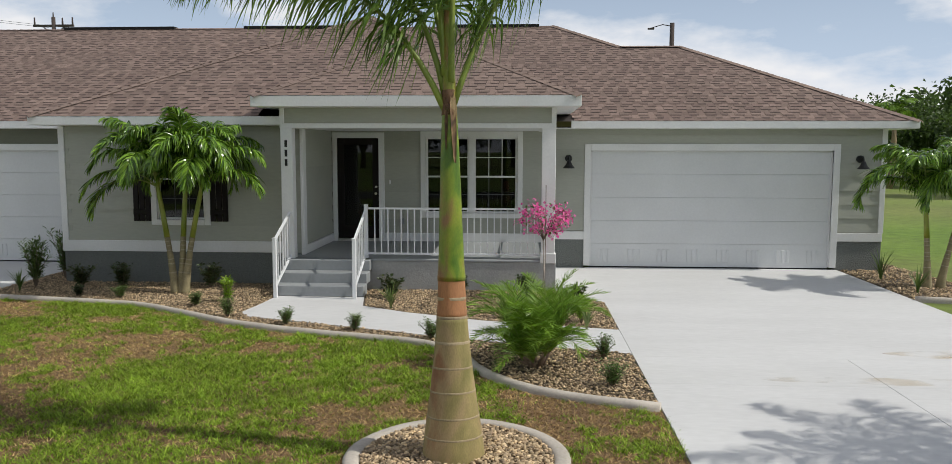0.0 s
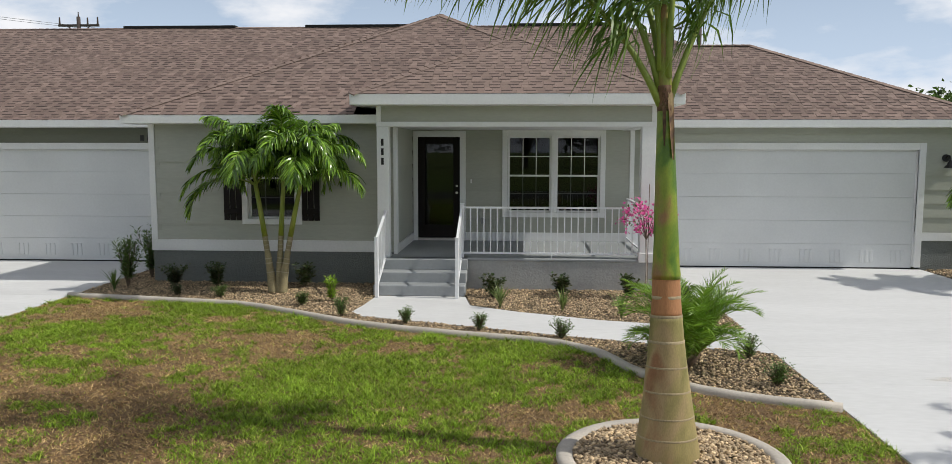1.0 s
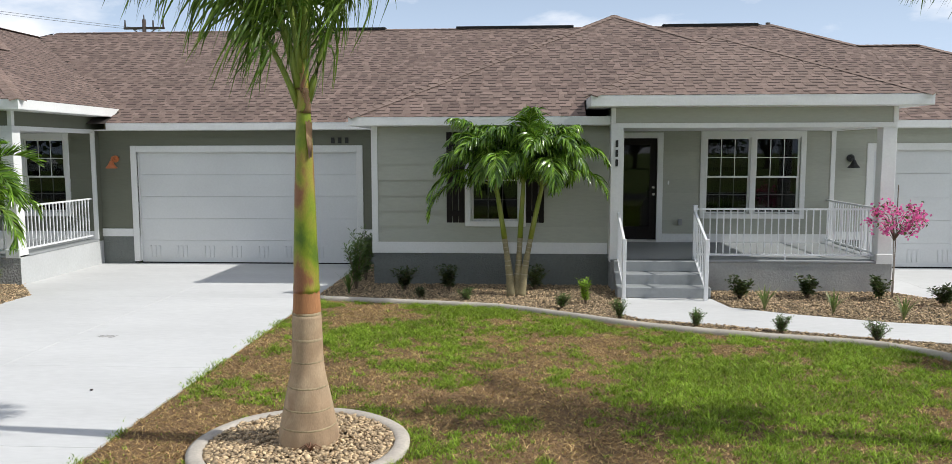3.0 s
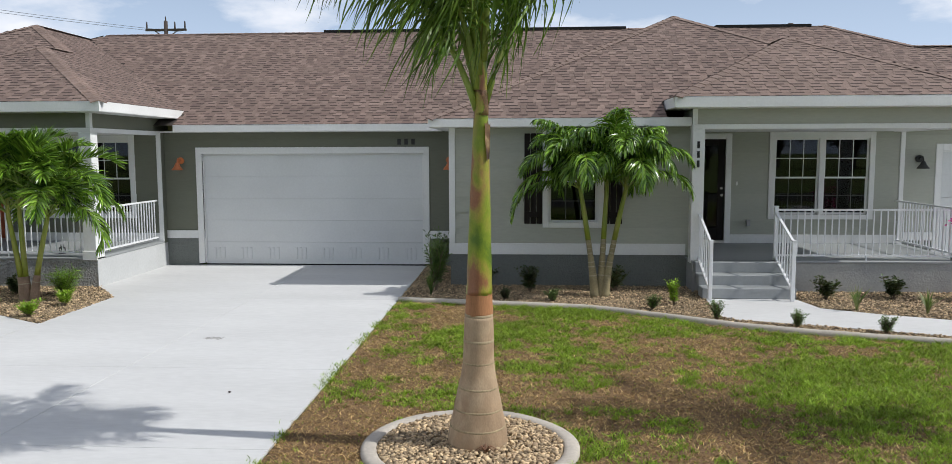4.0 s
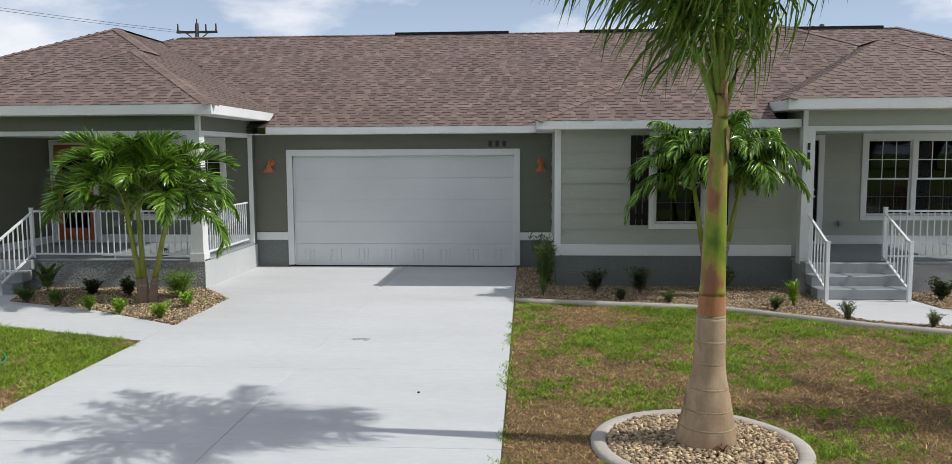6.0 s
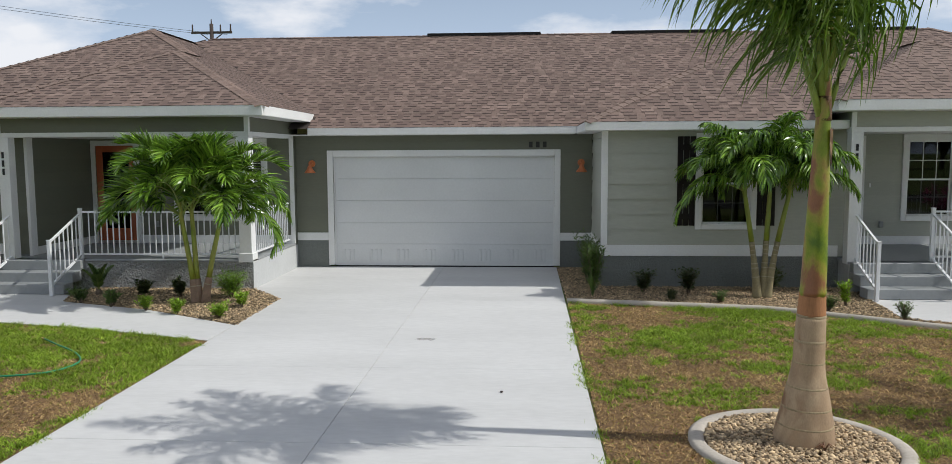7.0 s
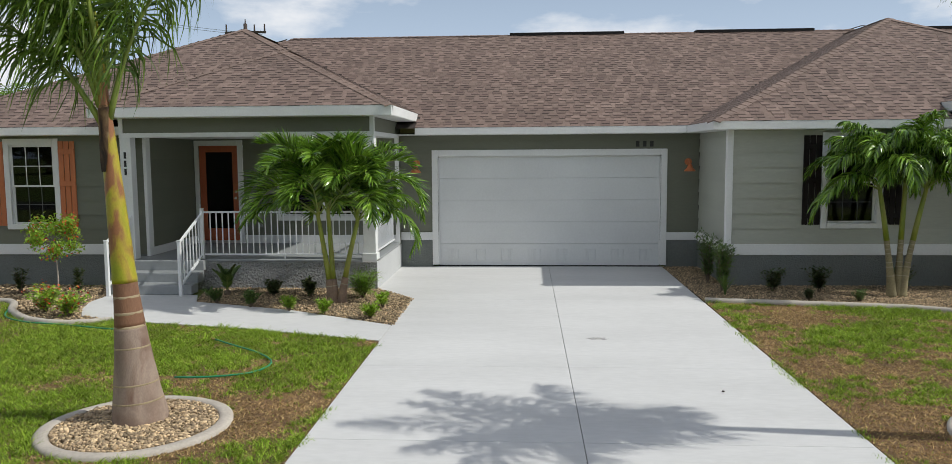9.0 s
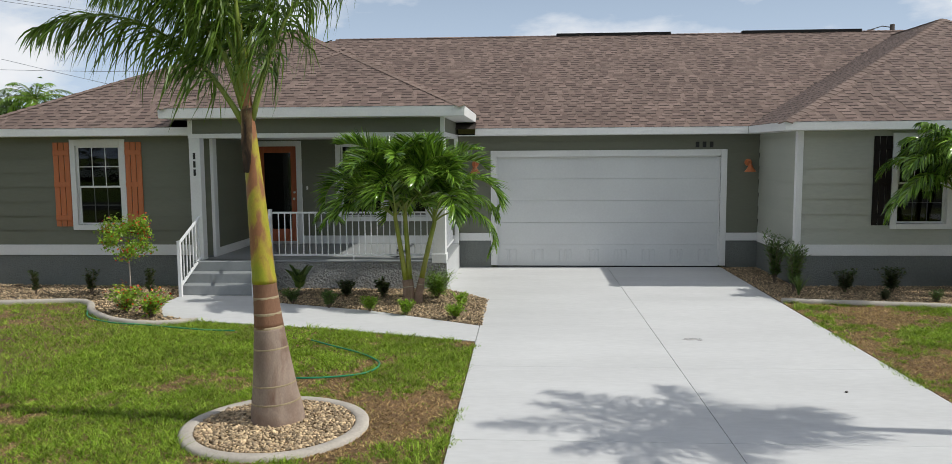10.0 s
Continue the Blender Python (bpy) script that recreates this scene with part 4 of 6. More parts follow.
kerb("bed_kerb_right", kerb_line, "curved grey cast kerb between bed and lawn")
kerb("bed_kerb_left", left_kerb, "curved grey cast kerb round the flower bed")
kerb("bed_kerb_end", right_kerb, "short grey cast kerb beside the driveway")
PALMS = [(0.25, 4.77, 0.91), (-6.82, 4.77, 0.91), (-15.08, 4.88, 0.86), (8.5, 4.72, 0.9)]
for i, (x, y, r) in enumerate(PALMS):
    ring = [Vector((x + (r - 0.065) * math.cos(a), y + (r - 0.065) * math.sin(a), 0)) for a in [-2 * math.pi * j / 48 for j in range(48)]]
    kerb("tree_ring_%d" % (i + 1), ring, "round cast kerb ring at the foot of a palm", 0.135, 0.038, closed=True)

bed_right = [(q.x, q.y) for q in kerb_line] + [(2.105, 11.45), (1.35, 12.46), (1.33, 12.7), (-3.4, 12.7), (-3.4, 13.0), (-7.7, 13.0), (-7.7, 15.4), (-8.485, 15.4)]
bed_left = [(-17.3, 11.75), (-17.1, 11.05), (-15.26, 10.38), (-13.40, 9.3), (-13.40, 11.45), (-14.22, 12.46), (-14.24, 12.7), (-17.3, 12.7)]
bed_far = [(q.x, q.y) for q in left_kerb] + [(-18.6, 10.2), (-18.85, 11.2), (-18.85, 12.6), (-26, 13.0)]
bed_end = [(7.27, 12.1), (8.2, 11.9), (9.2, 11.85), (8.9, 13.0), (8.66, 16.4), (8.1, 16.4), (8.1, 15.4), (7.27, 15.4)]
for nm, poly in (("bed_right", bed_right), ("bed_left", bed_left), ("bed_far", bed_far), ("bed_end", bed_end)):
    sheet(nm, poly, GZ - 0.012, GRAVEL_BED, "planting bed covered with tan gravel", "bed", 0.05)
lawn_right = [(-8.48, -3.5), (2.10, -3.5), (2.10, 6.05)] + [(q.x, q.y) for q in reversed(kerb_line)]
lawn_left = [(-30, -3.5), (-13.44, -3.5), (-13.44, 8.32), (-15.55, 9.0), (-17.7, 9.45)] + [(q.x, q.y) for q in reversed(left_kerb)]
for nm, poly in (("lawn_right", lawn_right), ("lawn_left", lawn_left)):
    sheet(nm, poly, GZ - 0.008, SOIL, "patchy lawn on dry sandy soil", "lawn", 0.04)


# ---- loose ground cover: gravel and grass ----
nrng = np.random.default_rng(7)


def cloud(name, verts, faces_per, mat, ob_label, category, kind="stuff", parent=None, smooth=False):
    """One mesh from an array of pieces: verts (pieces, corners, 3), faces_per a list of corner rows."""
    n, k, _ = verts.shape
    fp = np.array(faces_per)
    loops = (np.arange(n)[:, None, None] * k + fp[None]).reshape(-1)
    me = bpy.data.meshes.new(name)
    me.vertices.add(n * k)
    me.vertices.foreach_set("co", verts.astype(np.float32).reshape(-1))
    me.loops.add(len(loops))
    me.loops.foreach_set("vertex_index", loops.astype(np.int32))
    count, c = n * fp.shape[0], fp.shape[1]
    me.polygons.add(count)
    me.polygons.foreach_set("loop_start", np.arange(0, count * c, c, dtype=np.int32))
    me.polygons.foreach_set("loop_total", np.full(count, c, dtype=np.int32))
    if smooth:
        me.polygons.foreach_set("use_smooth", [True] * count)
    me.update(calc_edges=True)
    me.materials.append(mat)
    ob = new(name, me)
    if parent:
        ob.parent = parent
        return tagged(ob, ob_label, kind="stuff")
    return tagged(ob, ob_label, category, kind=kind)


def in_poly(poly, x, y):
    c = np.zeros(len(x), bool)
    for (x1, y1), (x2, y2) in zip(poly, poly[1:] + poly[:1]):
        if y1 != y2:
            c ^= ((y1 > y) != (y2 > y)) & (x < (x2 - x1) * (y - y1) / (y2 - y1) + x1)
    return c


def scatter(poly, density, holes=(), discs=()):
    p = np.array(poly)
    lo, hi = p.min(0), p.max(0)
    n = int(density * (hi - lo).prod())
    x, y = nrng.uniform(lo[0], hi[0], n), nrng.uniform(lo[1], hi[1], n)
    keep = in_poly(poly, x, y)
    for h in holes:
        keep &= ~in_poly(h, x, y)
    for cx, cy, r in discs:
        keep &= (x - cx) ** 2 + (y - cy) ** 2 > r * r
    return x[keep], y[keep]


_g = (1 + 5 ** 0.5) / 2
ICO = np.array([(-1, _g, 0), (1, _g, 0), (-1, -_g, 0), (1, -_g, 0), (0, -1, _g), (0, 1, _g), (0, -1, -_g), (0, 1, -_g), (_g, 0, -1), (_g, 0, 1), (-_g, 0, -1), (-_g, 0, 1)]) / 1.9
ICO_F = [(0, 11, 5), (0, 5, 1), (0, 1, 7), (0, 7, 10), (0, 10, 11), (1, 5, 9), (5, 11, 4), (11, 10, 2), (10, 7, 6), (7, 1, 8), (3, 9, 4), (3, 4, 2), (3, 2, 6), (3, 6, 8), (3, 8, 9), (4, 9, 5), (2, 4, 11), (6, 2, 10), (8, 6, 7), (9, 8, 1)]


OCT = np.array([(1.1, 0, 0), (-1.1, 0, 0), (0, 1.1, 0), (0, -1.1, 0), (0, 0, 1.0), (0, 0, -1.0)])
OCT_F = [(0, 2, 4), (2, 1, 4), (1, 3, 4), (3, 0, 4), (2, 0, 5), (1, 2, 5), (3, 1, 5), (0, 3, 5)]


def pebbles(name, x, y, z, size, label, form=ICO, faces=ICO_F):
    n = len(x)
    s = nrng.uniform(0.55, 1.25, (n, 1, 1)) * size
    v = form[None] * s * nrng.uniform(0.6, 1.15, (n, 1, 3)) * np.array((1.2, 1.0, 0.62)) + nrng.normal(0, 0.09, (n, len(form), 3)) * s
    a = nrng.uniform(0, 2 * np.pi, n)
    c, d = np.cos(a)[:, None], np.sin(a)[:, None]
    tilt = nrng.normal(0, 0.35, (n, 1))
    vx, vy, vz = v[..., 0] * c - v[..., 1] * d, v[..., 0] * d + v[..., 1] * c, v[..., 2] + tilt * v[..., 0]
    out = np.stack((vx + x[:, None], vy + y[:, None], vz + z[:, None]), -1)
    cloud(name, out, faces, GRAVEL, label, "gravel")


path_gap = [(x + (0.03 if x < 2 else 0.2), y - (0.03 if y < 10.4 else 0.0)) for x, y in walk_right]
for nm, poly, holes, dens in (("gravel_right", bed_right, (walk_right, path_gap), 1250), ("gravel_left", bed_left, (), 1350), ("gravel_far", bed_far, (walk_left,), 600), ("gravel_end", bed_end, (), 480)):
    x, y = scatter(poly, dens, holes)
    ok = x < 2.1
    if nm == "gravel_end":
        ok = x > 7.3
    x, y = x[ok], y[ok]
    pebbles(nm, x, y, GZ + nrng.uniform(-0.010, 0.014, len(x)), 0.0195 if nm in ("gravel_right", "gravel_left") else 0.0245, "tan and brown river gravel in the bed", OCT, OCT_F)
for i, (cx, cy, r) in enumerate(PALMS):
    many = 5400
    a, q = nrng.uniform(0, 2 * np.pi, many), (r - 0.13) * np.sqrt(nrng.uniform(0.04, 1, many))
    q = np.minimum(q, r - 0.15)
    pebbles("gravel_ring", cx + q * np.cos(a), cy + q * np.sin(a), GZ + 0.012 + 0.03 * (1 - q / r) + nrng.uniform(-0.012, 0.014, many), 0.0215, "tan river gravel round the palm's foot", *((ICO, ICO_F) if cx < 8 else (OCT, OCT_F)))
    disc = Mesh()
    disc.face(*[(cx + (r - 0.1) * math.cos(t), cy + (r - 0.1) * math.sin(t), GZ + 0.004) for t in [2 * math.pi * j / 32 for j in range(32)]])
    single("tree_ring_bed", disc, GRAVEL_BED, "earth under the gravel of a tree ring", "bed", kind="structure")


def value_noise(x, y, scale, seed):
    """Smooth lattice noise in 0..1 for whole arrays."""
    g = np.random.default_rng(seed).uniform(0, 1, (96, 96))
    u, v = (x / scale) % 95, (y / scale) % 95
    i, j = np.floor(u).astype(int), np.floor(v).astype(int)
    f, h = u - i, v - j
    f, h = f * f * (3 - 2 * f), h * h * (3 - 2 * h)
    return (g[i, j] * (1 - f) + g[i + 1, j] * f) * (1 - h) + (g[i, j + 1] * (1 - f) + g[i + 1, j + 1] * f) * h


def blades(name, x, y, height, width, lean, mat, label):
    n = len(x)
    a = nrng.uniform(0, 2 * np.pi, n)
    b = nrng.uniform(0, 2 * np.pi, n)
    h = height * nrng.uniform(0.5, 1.3, n)
    w = width * nrng.uniform(0.6, 1.3, n)
    l = lean * nrng.uniform(0.2, 1.0, n) * h
    z = np.full(n, GZ - 0.006)
    base = np.stack((x, y, z), -1)
    side = np.stack((np.cos(a), np.sin(a), 0 * a), -1) * w[:, None]
    fwd = np.stack((np.cos(b), np.sin(b), 0 * b), -1)
    mid = base + fwd * (l * 0.35)[:, None] + np.stack((0 * h, 0 * h, h * 0.62), -1)
    tip = base + fwd * l[:, None] + np.stack((0 * h, 0 * h, h), -1)
    v = np.stack((base - side, base + side, mid + side * 0.6, tip, mid - side * 0.6), 1)
    cloud(name, v, [(0, 1, 2), (0, 2, 4), (4, 2, 3)], mat, label, "grass")


# bare and lush patches of the lawns: x, y, radius, weight
PATCHES = ((-4.9, 7.8, 0.75, -0.26), (-4.2, 8.75, 0.55, -0.18), (-0.83, 5.75, 0.5, -0.26), (-2.5, 9.45, 0.5, -0.16), (-3.4, 10.1, 0.4, -0.2),
           (-0.6, 7.5, 0.4, -0.10), (-7.4, 6.6, 1.0, -0.17), (-7.6, 9.9, 0.6, -0.2), (-5.0, 6.2, 0.6, -0.24), (-3.7, 7.7, 0.35, -0.12), (-7.9, 5.0, 0.7, -0.2),
           (-4.6, 5.0, 0.7, -0.18), (1.2, 5.9, 0.7, -0.20), (-5.2, 9.7, 0.3, -0.12), (0.9, 3.6, 0.9, -0.15),
           (-5.7, 10.2, 0.55, 0.22), (-2.0, 7.0, 1.3, 0.22), (-0.9, 8.3, 0.6, 0.2), (-6.1, 9.1, 0.5, 0.2), (-3.2, 6.4, 0.7, 0.2), (-7.0, 8.8, 0.5, 0.2), (-6.1, 8.2, 0.4, 0.2),
           (-4.35, 9.1, 0.4, 0.16), (-5.6, 6.6, 0.35, 0.16), (-5.0, 5.4, 0.4, 0.2), (-3.2, 7.3, 0.5, 0.16), (0.3, 6.6, 0.4, 0.16),
           (-14.1, 5.2, 0.8, -0.26), (-14.6, 6.3, 0.5, -0.14), (-16.6, 6.3, 0.5, -0.1), (-17.6, 7.6, 1.6, 0.16), (-14.1, 7.4, 0.6, 0.12), (-13.8, 4.6, 0.4, 0.2), (-19.0, 6.0, 1.6, 0.14))
for nm, poly, bias, seed in (("right", lawn_right, 0.01, 3), ("left", lawn_left, 0.115, 9)):
    near = [(max(p[0], -24.0), max(p[1], 2.9)) for p in poly]
    x, y = scatter(near, 4600, (), [(c[0], c[1], c[2] + 0.0) for c in PALMS])
    ok = (x > -18.5) | (nrng.uniform(0, 1, len(x)) < 0.4)
    x, y = x[ok], y[ok]
    fine = value_noise(x, y, 0.065, seed + 3)
    g = 0.24 * value_noise(x, y, 0.9, seed) + 0.26 * value_noise(x, y, 0.36, seed + 1) + 0.28 * value_noise(x, y, 0.15, seed + 2) + 0.22 * fine + bias
    edge = np.minimum(np.abs(x + 8.48), np.minimum(np.abs(x - 2.1), np.abs(x + 13.44)))
    g -= 0.07 * np.exp(-edge / 0.9)
    for px, py, pr, w in PATCHES:
        g += w * np.exp(-((x - px) ** 2 + (y - py) ** 2) / pr ** 2)
    pick = nrng.uniform(0, 1, len(x))
    green = pick < np.clip((g - 0.412) * 6.2 + 0.9 * np.clip(fine - 0.74, 0, 1), 0.03, 0.97)
    tall = np.clip(0.6 + 2.4 * (g - 0.44), 0.45, 1.3) * (0.3 + 1.5 * fine)
    blades("grass_" + nm, x[green], y[green], 0.034 * tall[green], 0.0048, 2.3, GRASS, "patchy green lawn grass")
    dry = ~green & (nrng.uniform(0, 1, len(x)) < 0.42 + 0.55 * fine)
    blades("thatch_" + nm, x[dry], y[dry], 0.018, 0.0048, 4.0, THATCH, "dry brown thatch between the grass")
# thinner cover on the street side
for nm, poly in (("right", [(-8.48, -3.5), (2.1, -3.5), (2.1, 2.9), (-8.48, 2.9)]), ("left", [(-24, -3.5), (-13.44, -3.5), (-13.44, 2.9), (-24, 2.9)])):
    x, y = scatter(poly, 420)
    green = value_noise(x, y, 0.5, 41) * 0.6 + value_noise(x, y, 0.15, 42) * 0.4 > 0.42
    blades("front_grass_" + nm, x[green], y[green], 0.05, 0.018, 1.8, GRASS, "patchy green lawn grass towards the street")
    blades("front_thatch_" + nm, x[~green], y[~green], 0.02, 0.015, 4.0, THATCH, "dry brown thatch towards the street")
# ragged grass that leans over the drive's edge and the kerbs
ex = np.concatenate([nrng.normal(-8.49, 0.045, 5000), nrng.normal(2.04, 0.04, 1500), nrng.normal(-13.46, 0.05, 5200)])
ey = np.concatenate([nrng.uniform(2.9, 11.2, 5000), nrng.uniform(2.9, 6.0, 1500), nrng.uniform(2.9, 8.4, 5200)])
kk = (value_noise(ex, ey, 0.35, 77) > 0.55) & (nrng.uniform(0, 1, len(ex)) < 0.5)
blades("edge_grass", ex[kk], ey[kk], 0.034, 0.0045, 1.8, GRASS, "ragged grass along the driveway edges")


# ---- plants ----
def leaf_rows(p, d, up, length, width, sag):
    """Folded leaves from arrays: base, direction, upward side, length and width."""
    side = np.cross(d, up)
    side /= np.linalg.norm(side, axis=1, keepdims=True) + 1e-9
    l, w = length[:, None], width[:, None]
    down = np.array((0, 0, -1.0))
    mid = p + d * l * 0.45 + down * l * sag * 0.2
    tip = p + d * l + down * l * sag
    n = np.cross(side, d)
    return np.stack((p, mid + side * w + n * w * 0.35, tip, mid - side * w + n * w * 0.35, mid), 1)


LEAF_F = [(0, 1, 4), (1, 2, 4), (0, 4, 3), (4, 2, 3)]


RIBBON_F = [(0, 1, 3), (0, 3, 2), (2, 3, 5), (2, 5, 4), (4, 5, 7), (4, 7, 6), (6, 7, 8)]


def ribbon_rows(p, d, fall, up, length, width, hang):
    """Leaflets as tapering ribbons that start along d and bend towards fall."""
    out, q = [], p
    l = length[:, None] / 4
    for j, (k, w) in enumerate(((0.0, 0.55), (0.22, 1.0), (0.55, 0.85), (0.85, 0.5), (1.0, 0.0))):
        e = d * (1 - hang * k) + fall * hang * k
        e /= np.linalg.norm(e, axis=1, keepdims=True) + 1e-9
        side = np.cross(e, up)
        side /= np.linalg.norm(side, axis=1, keepdims=True) + 1e-9
        if j:
            q = q + e * l
        if w:
            out += [q - side * width * w, q + side * width * w]
        else:
            out.append(q)
    return np.stack(out, 1)


def frond(parent, base, azimuth, rise, bend, length, leaf, width, pairs, droop, mat, stalk=0.012, bare=0.15, seed=0, twist=0.0, power=1.4, vee=0.30, ruffle=0.07, hang=None, wind=(0.0, 0.0, 0.0)):
    """One feather leaf: an arching stalk with leaflets on both sides, as two parts. hang: how far the leaflets bend down; wind bends them sideways."""
    r = np.random.default_rng(seed)
    n = 22
    pts, ang = [np.array(base, float)], rise
    for i in range(n):
        s = (i + 1) / n
        ang = rise - bend * s ** power
        az = azimuth + twist * s
        pts.append(pts[-1] + (length / n) * (np.array((math.cos(ang) * math.cos(az), math.cos(ang) * math.sin(az), math.sin(ang))) + 0.5 * s * np.array(wind)))
    pts = np.array(pts)
    q = Mesh()
    q.tube([tuple(p) for p in pts[::2]], [stalk * (1 - 0.85 * (i / (n / 2)) ** 0.8) for i in range(len(pts[::2]))], 6)
    ob = part("frond", q, RACHIS, parent, smooth=True)
    s = np.repeat(np.linspace(bare, 0.995, pairs), 2) + r.uniform(-0.006, 0.006, pairs * 2)
    s = np.clip(s, 0, 0.999)
    k = np.minimum((s * n).astype(int), n - 1)
    p = pts[k] + (pts[k + 1] - pts[k]) * (s * n - k)[:, None]
    t = pts[k + 1] - pts[k]
    t /= np.linalg.norm(t, axis=1, keepdims=True)
    sgn = np.tile((1.0, -1.0), pairs)[:, None]
    flat = np.stack((-t[:, 1], t[:, 0], 0 * t[:, 0]), -1)
    flat /= np.linalg.norm(flat, axis=1, keepdims=True) + 1e-9
    up = np.cross(t, flat)
    up *= np.sign(up[:, 2:3] + 1e-9)
    f = (0.35 + 0.75 * s)[:, None]
    d = flat * sgn * (1.0 - 0.35 * s)[:, None] + t * f + up * (vee - droop * 0.3) + np.array((0, 0, -1.0)) * droop * (0.55 + r.uniform(-0.1, 0.25, (pairs * 2, 1))) + r.normal(0, ruffle, (pairs * 2, 3))
    d /= np.linalg.norm(d, axis=1, keepdims=True)
    ln = leaf * np.clip(np.sin(np.pi * (0.12 + 0.80 * s)) ** 0.7, 0.25, 1) * r.uniform(0.8, 1.1, pairs * 2)
    if hang:
        fall = np.array((0, 0, -1.0)) + np.array(wind) * r.uniform(0.7, 1.5, (pairs * 2, 1)) + r.normal(0, 0.12, (pairs * 2, 3))
        face = up + r.normal(0, 0.45, up.shape)
        bent = hang * r.uniform(0.75, 1.15, (pairs * 2, 1))
        cloud("leaflet", ribbon_rows(p, d, fall, face, ln, width, bent), RIBBON_F, mat, "", "", parent=ob)
        return ob
    v = leaf_rows(p, d, up, ln, np.full(pairs * 2, width), droop * 0.45)
    cloud("leaflet", v, LEAF_F, mat, "", "", parent=ob)
    return ob


def lathe(profile, sides=28, centre=lambda z: (0.0, 0.0), wobble=0.0, seed=0):
    q = Mesh()
    for z, r in profile:
        cx, cy = centre(z)
        for s in range(sides):
            a = 2 * math.pi * s / sides
            rr = r * (1 + wobble * noise.noise(Vector((math.cos(a) * 2, math.sin(a) * 2, z * 5 + seed))))
            q.v.append((cx + rr * math.cos(a), cy + rr * math.sin(a), z))
    for i in range(len(profile) - 1):
        for s in range(sides):
            s2 = (s + 1) % sides
            q.f.append((i * sides + s, i * sides + s2, (i + 1) * sides + s2, (i + 1) * sides + s))
    q.f.append(tuple(reversed(range(sides))))
    q.f.append(tuple((len(profile) - 1) * sides + s for s in range(sides)))
    return q


def radius_at(rows, z):
    for (a, ra), (b, rb) in zip(rows, rows[1:]):
        if a <= z <= b:
            return ra + (rb - ra) * (z - a) / (b - a)
    return rows[-1][1]


TRUNK = [(-0.06, 0.255), (0.05, 0.25), (0.14, 0.238), (0.30, 0.212), (0.55, 0.180), (0.75, 0.156), (0.95, 0.135), (1.23, 0.114), (1.50, 0.105)]
SHAFT = [(1.2, 0.112), (1.50, 0.106), (1.75, 0.097), (2.03, 0.088), (2.35, 0.077), (2.6, 0.067), (2.75, 0.060), (3.0, 0.050), (3.4, 0.040), (3.8, 0.022)]


